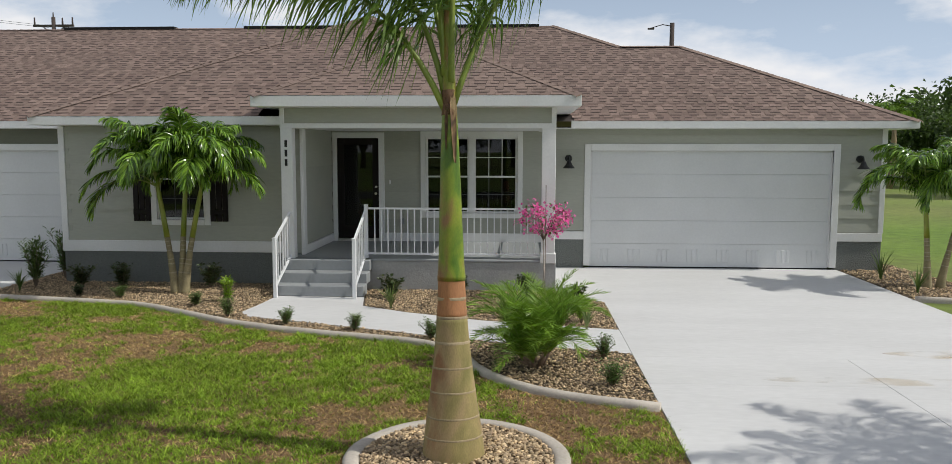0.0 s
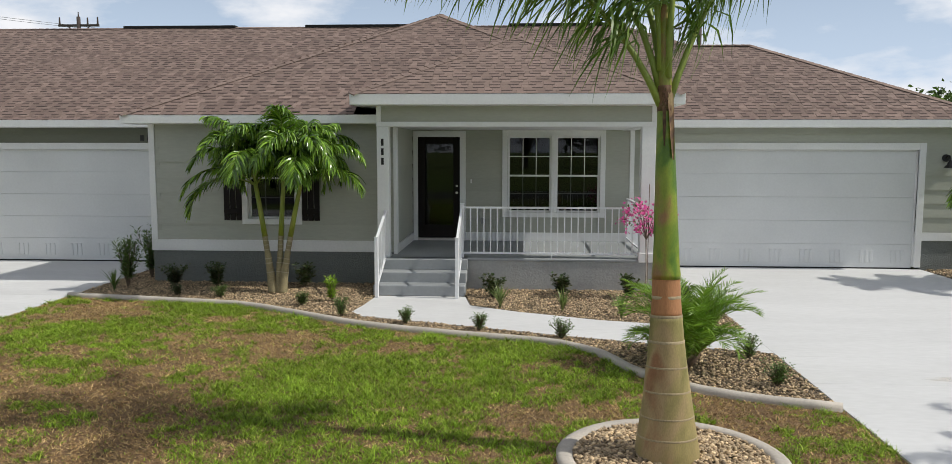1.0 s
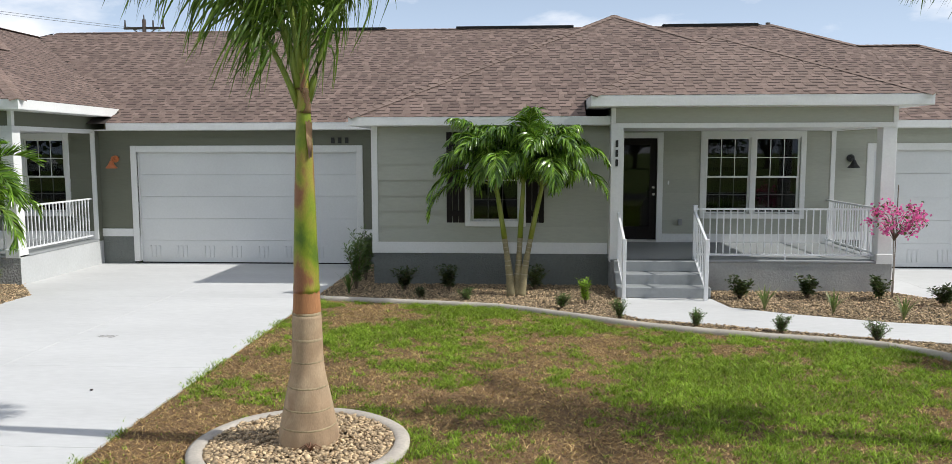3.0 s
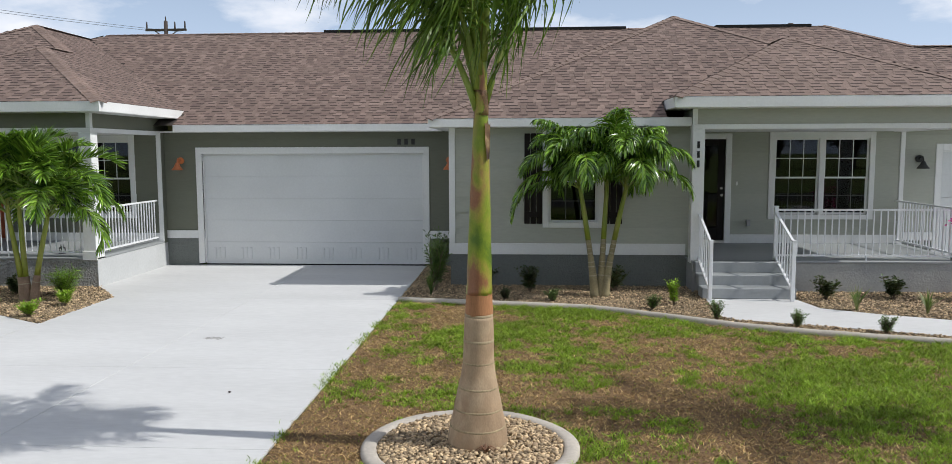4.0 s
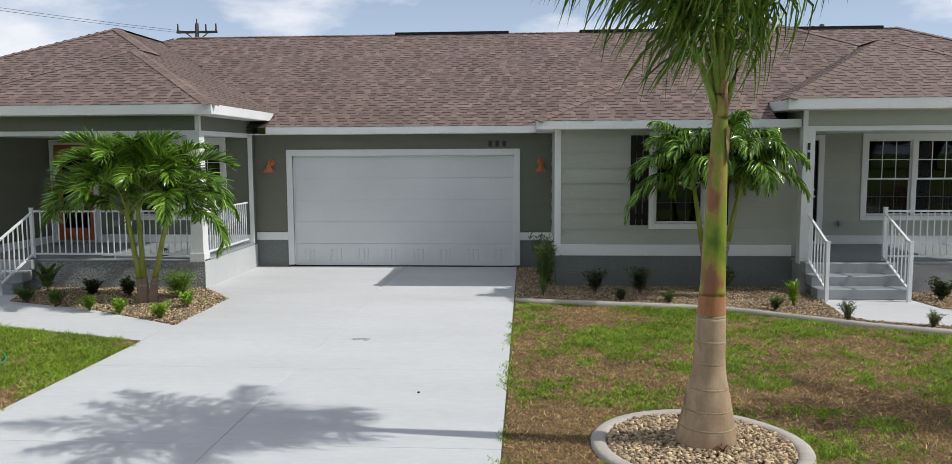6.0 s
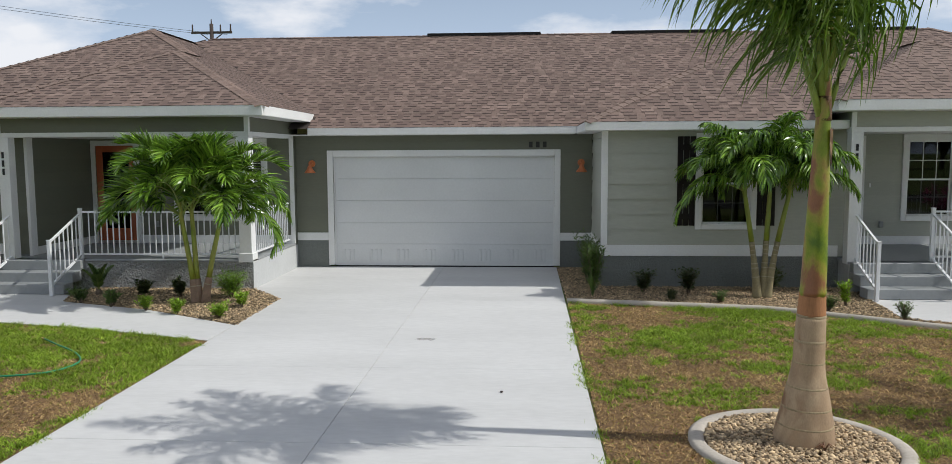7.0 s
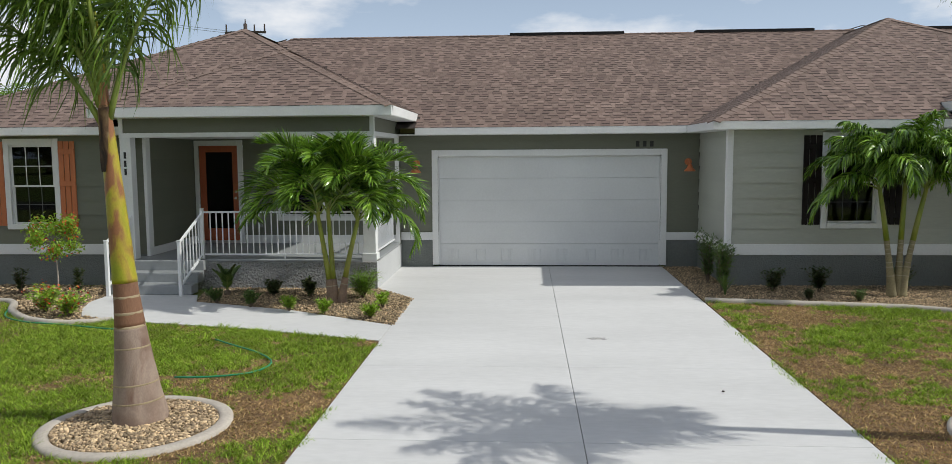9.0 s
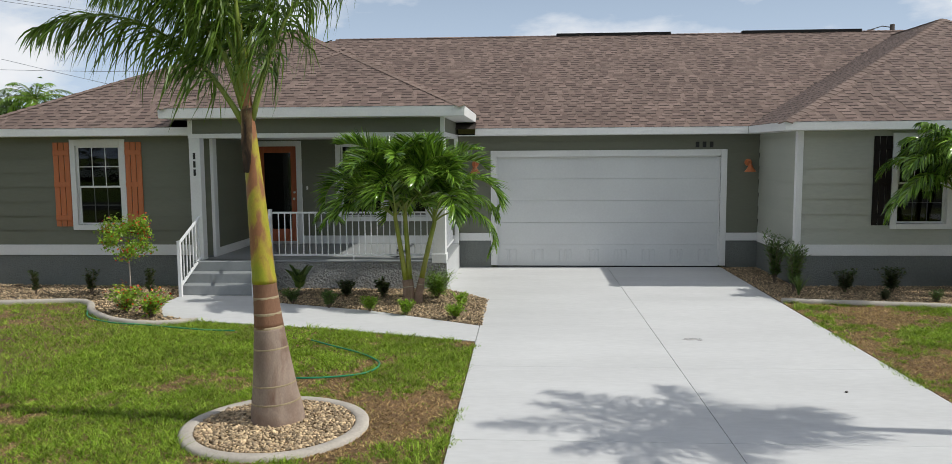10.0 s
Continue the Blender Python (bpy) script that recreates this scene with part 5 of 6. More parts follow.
def tall_palm(x, y, tilt, scars, rust, top, seed, azimuths, label, bark, shaft, slim=1.0, upper=PALM_RUST, peel=2.72, waist=0.0, husks=()):
    """A young tall palm: flared ringed trunk, green crownshaft, feather fronds."""
    ob = thing("palm_tree", label, "palm tree", at=(x, y, GZ + 0.03), group="tall palms")
    ob.rotation_euler = (radians(tilt[0]), radians(tilt[1]), 0)
    rng = random.Random(seed)

    def girth(rows, z):
        return radius_at(rows, z) * (1 - (1 - slim) * min(1, max(0, z / 0.6))) * (1 - waist * math.exp(-((z - 0.68) / 0.24) ** 2))

    def span(z0, z1, rows, n):
        return [(z0 + (z1 - z0) * i / n, girth(rows, z0 + (z1 - z0) * i / n)) for i in range(n + 1)]
    part("trunk", lathe(span(-0.06, rust, TRUNK, 30), wobble=0.02, seed=seed), bark, ob, "smooth flared ringed trunk", smooth=True)
    part("upper_trunk", lathe(span(rust, top, TRUNK, 10), wobble=0.02, seed=seed + 1), upper, ob, "rust-brown young trunk", smooth=True)
    for z in scars:
        r = girth(TRUNK, z)
        ring = [(z - 0.020, r - 0.002), (z - 0.012, r + 0.0012), (z + 0.008, r + 0.0016), (z + 0.013, r - 0.004)]
        if z < 0.8:
            ring = [(z - 0.012, r - 0.003), (z - 0.006, r + 0.0012), (z + 0.006, r + 0.0012), (z + 0.012, r - 0.003)]
        part("leaf_scar", lathe(ring, wobble=0.02, seed=seed), PALM_SCAR if z > 0.8 else DARK_SCAR, ob, smooth=True)
    part("crownshaft", lathe([(top - 0.03, 0.113 * slim), (top + 0.01, 0.114 * slim), (top + 0.06, 0.108 * slim)] + [q for q in span(top + 0.1, 3.78, SHAFT, 24)], wobble=0.03, seed=seed + 2), shaft, ob, "smooth green crownshaft", smooth=True)
    part("dead_sheath", lathe([(z, radius_at(SHAFT, z) * (slim if z < 2.6 else 1.0) + 0.003) for z in [peel + 0.04 * i for i in range(int((3.0 - peel) / 0.04))]], wobble=0.08, seed=seed + 5), PEEL, ob, "peeling brown leaf sheath", smooth=True)
    for az, wide, z0, z1 in husks:
        q, n, m = Mesh(), 10, 12
        for j in range(m + 1):
            z = z0 + (z1 - z0) * j / m
            half = radians(wide) * (0.25 + 0.75 * (j / m) ** 0.8) * (1 + 0.3 * noise.noise(Vector((z * 9, seed, az))))
            for i in range(n + 1):
                a = radians(az) + half * (2 * i / n - 1)
                r = radius_at(SHAFT, z) * (slim if z < 2.6 else 1.0) + 0.006 + 0.010 * abs(2 * i / n - 1) ** 3 + 0.003 * noise.noise(Vector((a * 3, z * 14, seed)))
                q.v.append((r * math.cos(a), r * math.sin(a), z + 0.03 * noise.noise(Vector((a * 4, seed, j)))))
        for j in range(m):
            for i in range(n):
                k = j * (n + 1) + i
                q.f.append((k, k + 1, k + n + 2, k + n + 1))
        part("dry_sheath", q, HUSK, ob, "torn brown leaf sheath", smooth=True)
    for i, (az, rise, bend, ln) in enumerate(azimuths):
        b = (0.035 * math.cos(radians(az)), 0.035 * math.sin(radians(az)), 2.76 + 0.055 * i)
        frond(ob, b, radians(az), radians(rise), radians(bend), ln, 0.80, 0.0115, 96, 0.35, TALL_LEAF, 0.032, 0.22, seed * 31 + i, rng.uniform(-0.2, 0.2), 1.7, 0.35, 0.22, 0.95, (-0.32, 0.0, 0.0))
    return ob


DARK_RUST = material("dark_brown_palm_sheath", (0.20, 0.10, 0.055), 0.75, ((4.0, 0.2), (45.0, 0.15)), (60.0, 0.3, 0.006), stretch=(3, 3, 0.5))
HUSK = shaft_material("torn_brown_husk", ((0.36, (0.03, 0.018, 0.012)), (0.47, (0.10, 0.055, 0.03)), (0.56, (0.19, 0.115, 0.055)), (0.63, (0.34, 0.25, 0.13))), 5.0, 2.0, 0.85)
PEEL = patchy(material("peeling_brown_sheath", (0.13, 0.065, 0.035), 0.75, ((4.0, 0.3), (45.0, 0.2)), (60.0, 0.4, 0.008), stretch=(3, 3, 0.5), tint=(0.30, 0.17, 0.08)), 0.46, 0.50, 5.0)
DARK_SCAR = material("tan_leaf_scar_line", (0.33, 0.26, 0.155), 0.85, ((6.0, 0.3), (60.0, 0.25)), None)
PALM_SCAR = material("pale_leaf_scar", (0.33, 0.26, 0.16), 0.85, ((6.0, 0.25), (60.0, 0.2)), (60.0, 0.3, 0.004))
FR = [(190, 62, 92, 2.1), (4, 66, 66, 2.0), (160, 74, 100, 2.3), (212, 76, 105, 2.3), (128, 80, 95, 2.3), (238, 82, 100, 2.3), (60, 80, 78, 2.2), (300, 82, 85, 2.2), (185, 86, 62, 2.4)]
GREEN_SHAFT = shaft_material("bright_green_crownshaft", ((0.30, (0.035, 0.09, 0.003)), (0.44, (0.085, 0.165, 0.005)), (0.56, (0.20, 0.25, 0.018)), (0.68, (0.26, 0.14, 0.05))), 3.2, 0.0)
MIXED_SHAFT = shaft_material("green_and_brown_crownshaft", ((0.34, (0.075, 0.14, 0.006)), (0.46, (0.19, 0.25, 0.012)), (0.54, (0.29, 0.25, 0.04)), (0.61, (0.25, 0.105, 0.05))), 2.4, 3.0)
GOLD_SHAFT = shaft_material("golden_green_crownshaft", ((0.0, (0.14, 0.21, 0.010)), (0.40, (0.28, 0.30, 0.015)), (0.50, (0.38, 0.30, 0.03)), (0.57, (0.26, 0.11, 0.045))), 2.4, 7.0)
OLIVE_BARK = shaft_material("olive_tan_ringed_bark", ((0.30, (0.17, 0.155, 0.045)), (0.46, (0.27, 0.215, 0.085)), (0.56, (0.33, 0.235, 0.12)), (0.66, (0.24, 0.115, 0.055))), 1.6, 1.0, 0.8)
PINK_BARK = shaft_material("pinkish_tan_ringed_bark", ((0.30, (0.24, 0.165, 0.10)), (0.46, (0.36, 0.25, 0.155)), (0.56, (0.42, 0.31, 0.20)), (0.66, (0.25, 0.14, 0.08))), 1.8, 5.0, 0.8)
BROWN_BARK = shaft_material("purplish_brown_ringed_bark", ((0.30, (0.16, 0.105, 0.085)), (0.46, (0.24, 0.17, 0.13)), (0.56, (0.31, 0.235, 0.185)), (0.66, (0.17, 0.10, 0.07))), 1.8, 9.0, 0.8)
tall_palm(0.22, 4.80, (-4.5, -1.0), (0.16, 0.32, 0.52, 0.71, 0.91, 1.11, 1.26), 1.11, 1.43, 1, [(a, b + 4, c, d * 1.15) for a, b, c, d in FR[:3] + FR[4:5] + FR[7:]], "young palm with ringed olive-tan trunk in a gravel ring", OLIVE_BARK, GREEN_SHAFT, husks=((300, 24, 2.34, 2.86), (255, 12, 2.45, 2.75)))
tall_palm(-6.76, 4.81, (1.5, 0.8), (0.16, 0.31, 0.49, 0.70, 0.886, 1.10), 1.10, 1.30, 2, [(a + 6, b + 0.35 * (88 - b), c * 0.86, d) for a, b, c, d in FR], "young palm with pinkish-tan trunk in a gravel ring", PINK_BARK, MIXED_SHAFT, 0.95, waist=0.15, husks=((318, 26, 2.36, 2.66),))
tall_palm(-15.09, 4.98, (0, -3.8), (0.20, 0.366, 0.705, 0.90, 1.03, 1.18), 0.90, 1.34, 3, [(a - 8, b + 4, c * 0.95, d * 1.05) for a, b, c, d in FR], "young palm with banded brown trunk in a gravel ring", BROWN_BARK, GOLD_SHAFT, 0.98, DARK_RUST, 2.62, husks=((246, 78, 2.34, 2.92),))
tall_palm(8.5, 4.69, (0, 0.5), (0.12, 0.34, 0.56, 0.80, 1.02, 1.13), 1.20, 1.38, 4, [(a + 8, b, c, d) for a, b, c, d in FR], "young palm with grey-brown trunk in a gravel ring", PALM_BARK, PALM_SHAFT)


def clump_palm(x, y, stems, seed, label, low, ln, sheath, extra=(), bark=SLIM_BARK, n=10, leaf=0.46, hang=(0.62, 0.95), vee=(0.2, 0.8), top=80):
    """A clump of slender ringed palms with recurved glossy fronds."""
    ob = thing("clump_palm", label, "palm tree", at=(x, y, GZ), group="clump palms")
    rng = random.Random(seed)
    for i, (az, lean, h, off) in enumerate(stems):
        a = radians(az)
        pts, rad = [], []
        for j in range(25):
            s = j / 24
            d = off + lean * (s ** 1.25)
            pts.append((d * math.cos(a), d * math.sin(a), -0.03 + h * s))
            rad.append(0.088 - 0.041 * min(s * 2.4, 1) ** 0.8 - 0.003 * s + (0.002 if j % 2 else 0))
        cut = min(range(25), key=lambda j: abs(pts[j][2] - sheath))
        part("trunk", Mesh().tube(pts[:cut + 1], rad[:cut + 1], 14), bark, ob, "slender ringed grey-brown trunk", smooth=True)
        for z in (0.46, 0.58, 0.68, 0.77, 0.86, 0.95) if bark is SLIM_BARK else (0.8,):
            j = int(cut * z)
            part("leaf_scar", Mesh().tube([pts[j], tuple(Vector(pts[j]).lerp(Vector(pts[j + 1]), 0.22))], rad[j] + 0.002, 14), SLIM_RING, ob, smooth=True)
        tx, ty, tz = pts[-1]
        rest = pts[cut::3] + [(tx, ty, tz), (tx, ty, tz + 0.16), (tx, ty, tz + 0.34)]
        part("crownshaft", Mesh().tube(rest, [0.048 - 0.013 * k / (len(rest) - 3) for k in range(len(rest) - 2)] + [0.028, 0.016], 12), SLIM_SHAFT, ob, "smooth yellow-green crownshaft", smooth=True)
        for k in range(n):
            f = k * 2.4 + rng.uniform(-0.25, 0.25) + i * 1.3
            u = ((k + rng.random()) / n) ** 0.75
            rise = radians(low + (top - low) * u)
            frond(ob, (tx, ty, tz + 0.02 + 0.022 * k), f, rise, radians(rng.uniform(118, 165) * (1.0 - 0.5 * u ** 3)), ln * rng.uniform(0.85, 1.12) * (1.0 - 0.25 * u ** 3), leaf, 0.0155, 92, 0.1, PALM_LEAF, 0.017, 0.15, seed * 77 + i * 17 + k, rng.uniform(-0.4, 0.4), 1.6, rng.uniform(*vee), 0.14, rng.uniform(*hang), (-0.10, 0.0, 0.0))
        part("spear", Mesh().tube([(tx, ty, tz + 0.2), (tx + 0.01, ty, tz + 0.55), (tx - 0.01, ty, tz + 0.95)], [0.016, 0.02, 0.003], 6), PALM_LEAF, ob, smooth=True)
        for k, (stem, f, rise, bend, length) in enumerate(extra):
            if stem == i:
                frond(ob, (tx, ty, tz + 0.02), radians(f), radians(rise), radians(bend), length, leaf, 0.0155, 60, 0.15, PALM_LEAF, 0.018, 0.22, seed * 99 + k, 0.0, 1.3, 0.4, 0.10, 0.7, (-0.1, 0.0, 0.0))
    return ob


SLIM_RING = material("whitish_ring_scar", (0.35, 0.31, 0.215), 0.8, ((6.0, 0.25), (60.0, 0.2)), (60.0, 0.3, 0.004))
BROWN_FOOT = material("dark_brown_ringed_trunk", (0.26, 0.175, 0.12), 0.75, ((6.0, 0.25), (60.0, 0.2)), (90.0, 0.4, 0.006))
SLIM_SHAFT = material("yellow_green_slim_crownshaft", (0.20, 0.25, 0.02), 0.4, ((3.0, 0.25), (40.0, 0.1)), (40.0, 0.15, 0.004), stretch=(4, 4, 1.1), tint=(0.27, 0.27, 0.045))
clump_palm(-5.12, 11.85, [(175, 0.26, 1.84, 0.06), (40, 0.12, 1.86, 0.05), (5, 0.34, 1.84, 0.10)], 4, "clump of slender palms beside the wing window", 56, 1.55, 1.0, ((0, 184, 30, 118, 1.45), (0, 205, 48, 120, 1.4), (2, -8, 50, 118, 1.35)), n=13)
clump_palm(-14.68, 11.05, [(182, 0.20, 1.48, 0.06), (150, 0.10, 1.50, 0.02), (2, 0.30, 1.40, 0.10)], 5, "clump of slender palms in front of the porch", 52, 1.62, 0.42, ((2, -6, 40, 150, 1.55), (2, 25, 60, 130, 1.5), (0, 188, 50, 110, 1.5), (0, 205, 40, 100, 1.4)), BROWN_FOOT, 15, 0.46, (0.18, 0.5), (0.5, 1.2), 92)
clump_palm(8.17, 13.3, [(185, 0.12, 1.6, 0.10), (10, 0.4, 1.65, 0.14)], 6, "clump of slender palms at the end of the house", 42, 1.6, 0.9)


def feather_clump(x, y, seed, label):
    """A low many-stemmed feather palm: short dark stems, each with a spray of arching fronds."""
    ob = thing("feather_palm", label, "palm", at=(x, y, GZ))
    rng = random.Random(seed)
    for i in range(7):
        a, h = i * 0.9 + rng.uniform(-0.2, 0.2), rng.uniform(0.06, 0.16)
        tip = (0.16 * math.cos(a), 0.16 * math.sin(a), h)
        part("stem", Mesh().tube([(0.06 * math.cos(a), 0.06 * math.sin(a), -0.02), (0.11 * math.cos(a), 0.11 * math.sin(a), h * 0.5), tip], [0.035, 0.028, 0.02], 8), BROWN_FOOT, ob, "short dark fibrous stem", smooth=True)
        for k in range(12):
            f = a + rng.uniform(-1.3, 1.3)
            rise = radians(rng.uniform(35, 66) if k < 4 else rng.uniform(70, 94))
            frond(ob, tip, f, rise, radians(rng.uniform(55, 115)), rng.uniform(0.55, 0.85) if k < 4 else rng.uniform(0.78, 1.1), 0.23, 0.0044, 46, 0.1, FERN_LEAF, 0.007, 0.12, seed * 91 + i * 14 + k, rng.uniform(-0.5, 0.5), 1.9, 0.45, 0.08, 0.22)


feather_clump(0.92, 7.62, 8, "bushy bright green feather palm in the gravel bed")


def shrub(name, x, y, h, r, mat, label, n=170, leaf=0.05, width=0.016, stems=5, upright=0.6, seed=0, extra=None, shape=1.0, category="shrub", group="bed shrubs"):
    """A small leafy shrub: stems and a loose crown of separate leaves."""
    ob = thing(name, label, category, at=(x, y, GZ), group=group)
    h, r = h * 1.15, r * 1.15
    r_ = np.random.default_rng(seed)
    tips = []
    for i in range(stems):
        a, d = r_.uniform(0, 6.28), r_.uniform(0.1, 0.85) * r
        hh = h * r_.uniform(0.6, 0.92)
        p = [(0.01 * math.cos(a), 0.01 * math.sin(a), 0), (0.4 * d * math.cos(a), 0.4 * d * math.sin(a), hh * 0.5), (d * math.cos(a), d * math.sin(a), hh)]
        part("stem", Mesh().tube(p, [0.008, 0.006, 0.003], 5), TWIG, ob)
        tips.append(np.array(p))
    m = n // stems
    P, D = [], []
    for p in tips:
        s = r_.uniform(0.18 if shape > 0.5 else 0.5, 1.05, m)[:, None]
        q = np.where(s < 0.5, p[0] + (p[1] - p[0]) * s * 2, p[1] + (p[2] - p[1]) * (s * 2 - 1))
        a = r_.uniform(0, 6.28, m)
        d = np.stack((np.cos(a), np.sin(a), r_.normal(upright, 0.35, m)), -1)
        d /= np.linalg.norm(d, axis=1, keepdims=True)
        P.append(q + d * r_.uniform(0.0, 0.45, (m, 1)) * r * 0.5)
        D.append(d)
    P, D = np.concatenate(P), np.concatenate(D)
    P[:, 2] = np.maximum(P[:, 2], 0.02)
    v = leaf_rows(P, D, np.tile((0, 0, 1.0), (len(P), 1)) + r_.normal(0, 0.3, P.shape), leaf * r_.uniform(0.6, 1.3, len(P)), np.full(len(P), width), 0.15)
    cloud("foliage", v, LEAF_F, mat, "", "", parent=ob)
    if extra:
        k = r_.choice(len(P), extra[1])
        pp = P[k] + D[k] * leaf * 0.8 + np.array((0, 0, leaf * 0.5))
        dd = r_.normal(0, 1, (len(k), 3)) + np.array((0, 0, 0.5))
        dd /= np.linalg.norm(dd, axis=1, keepdims=True)
        v = leaf_rows(pp, dd, np.tile((0.3, 0.2, 1.0), (len(k), 1)), np.full(len(k), extra[2]), np.full(len(k), extra[2] * 0.42), 0.1)
        cloud("bloom", v, LEAF_F, extra[0], "", "", parent=ob)
    return ob


def strap_plant(x, y, h, n, mat, label, seed, width=0.014):
    """A tuft of arching strap leaves."""
    ob = thing("strap_plant", label, "plant", at=(x, y, GZ), group="strap-leaved plants")
    r_ = random.Random(seed)
    for i in range(n):
        a, lean, hh = r_.uniform(0, 6.28), r_.uniform(0.15, 0.75), h * r_.uniform(0.7, 1.1)
        q, s = Mesh(), Vector((-math.sin(a), math.cos(a), 0)) * width
        pts = []
        for j in range(5):
            t = j / 4
            pts.append(Vector((math.cos(a) * hh * lean * t ** 1.6, math.sin(a) * hh * lean * t ** 1.6, hh * (t - 0.28 * lean * t * t))))
        for j in range(4):
            w0, w1 = 1 - (j / 4) ** 2, 1 - ((j + 1) / 4) ** 2
            q.face(pts[j] - s * w0, pts[j] + s * w0, pts[j + 1] + s * w1 + s * 0.02, pts[j + 1] - s * w1 - s * 0.02)
        part("leaf", q, mat, ob)


dark_l, lime_l, round_l = "dark green bedding shrub in gravel", "lime green young shrub in gravel", "small round mid-green shrub in gravel"
for i, (x, y, h, r) in enumerate(((-7.07, 12.25, 0.38, 0.22), (-6.28, 12.2, 0.40, 0.24), (-4.79, 12.4, 0.38, 0.22), (-1.42, 11.65, 0.36, 0.22), (-0.28, 11.8, 0.34, 0.22), (0.86, 11.72, 0.36, 0.22), (1.6, 11.15, 0.34, 0.2), (-15.93, 11.6, 0.28, 0.16), (-15.25, 11.6, 0.28, 0.16))):
    shrub("dark_shrub", x, y, h, r, SHRUB_DARK, dark_l, 520, 0.075, 0.020, 10, 0.6, 100 + i)
for i, (x, y, h) in enumerate(((-21.72, 11.75, 0.42), (-20.67, 11.75, 0.42), (-19.55, 11.7, 0.44))):
    shrub("upright_shrub", x, y, h, 0.14, SHRUB_DARK, "upright dark green shrub against the base wall", 200, 0.075, 0.022, 6, 1.0, 120 + i)
shrub("tall_shrub", -7.95, 12.3, 0.78, 0.24, SHRUB_MID, "tall narrow-leaved green shrub by the driveway", 1100, 0.11, 0.010, 14, 0.9, 131)
shrub("tall_shrub", -7.98, 13.3, 0.86, 0.26, SHRUB_MID, "tall narrow-leaved green shrub by the driveway", 1100, 0.11, 0.010, 14, 0.9, 132)
for i, (x, y, h, r, m, l) in enumerate(((-6.70, 11.5, 0.17, 0.13, SHRUB_DARK, "small dark shrub in gravel"), (-5.92, 11.38, 0.20, 0.14, SHRUB_MID, round_l), (-4.38, 10.75, 0.20, 0.15, SHRUB_MID, round_l), (-3.57, 9.98, 0.27, 0.14, SHRUB_MID, round_l), (-2.57, 9.55, 0.22, 0.15, SHRUB_MID, round_l), (-1.51, 9.2, 0.22, 0.16, SHRUB_MID, round_l), (-0.42, 8.8, 0.24, 0.16, SHRUB_MID, round_l), (0.68, 8.4, 0.24, 0.16, SHRUB_MID, round_l), (1.72, 6.85, 0.24, 0.17, SHRUB_MID, round_l), (1.74, 7.98, 0.26, 0.17, SHRUB_MID, round_l))):
    shrub("round_shrub", x, y, h, r, m, l, 900, 0.036, 0.008, 16, 0.4, 140 + i)
for i, (x, y, h, r) in enumerate(((-3.98, 11.12, 0.38, 0.14), (-16.69, 10.92, 0.22, 0.18), (-16.0, 10.6, 0.24, 0.18), (-15.26, 10.32, 0.20, 0.19), (-14.63, 10.03, 0.19, 0.15), (-13.84, 9.76, 0.20, 0.17), (-13.8, 10.65, 0.20, 0.17), (1.62, 9.9, 0.32, 0.18))):
    shrub("lime_shrub", x, y, h, r, SHRUB_LIME if i not in (1, 2) else SHRUB_MID, lime_l, 560, 0.075, 0.011, 12, 0.9, 160 + i)
shrub("fern", -14.3, 11.5, 0.42, 0.30, FERN_LEAF, "feathery bright green fern by the porch corner", 1500, 0.15, 0.005, 20, 0.5, 171, category="fern")
for i, (x, y, h, m, l) in enumerate(((-1.27, 10.78, 0.36, STRIPED, "cream-striped strap-leaved plant in gravel"), (-0.32, 10.55, 0.32, STRIPED, "cream-striped strap-leaved plant in gravel"), (0.51, 10.12, 0.34, STRIPED, "cream-striped strap-leaved plant in gravel"), (1.66, 9.5, 0.34, STRIPED, "cream-striped strap-leaved plant in gravel"), (-7.99, 11.9, 0.34, SHRUB_MID, "tufted green strap-leaved plant in gravel"), (7.6, 14.1, 0.55, SHRUB_MID, "tufted green strap-leaved plant in gravel"), (7.62, 12.7, 0.45, SHRUB_MID, "tufted green strap-leaved plant in gravel"))):
    strap_plant(x, y, h * 1.2, 26, m, l, 180 + i)


def cycad(x, y, seed):
    ob = thing("cycad", "dark stiff-leaved cycad in the gravel bed", "plant", at=(x, y, GZ))
    part("stem", lathe([(-0.02, 0.05), (0.06, 0.06), (0.10, 0.03)], 10), TWIG, ob)
    for k in range(20):
        frond(ob, (0, 0, 0.09), 2 * math.pi * k / 20 * 3.3, radians(82 - 14 * (k % 3)), radians(28), 0.48, 0.13, 0.010, 26, 0.0, SHRUB_MID, 0.006, 0.15, seed + k)


cycad(-16.8, 11.7, 300)


PALE_TWIG = material("pale_grey_bark", (0.42, 0.37, 0.32), 0.85, ((6.0, 0.2), (60.0, 0.2)), (90.0, 0.3, 0.004))


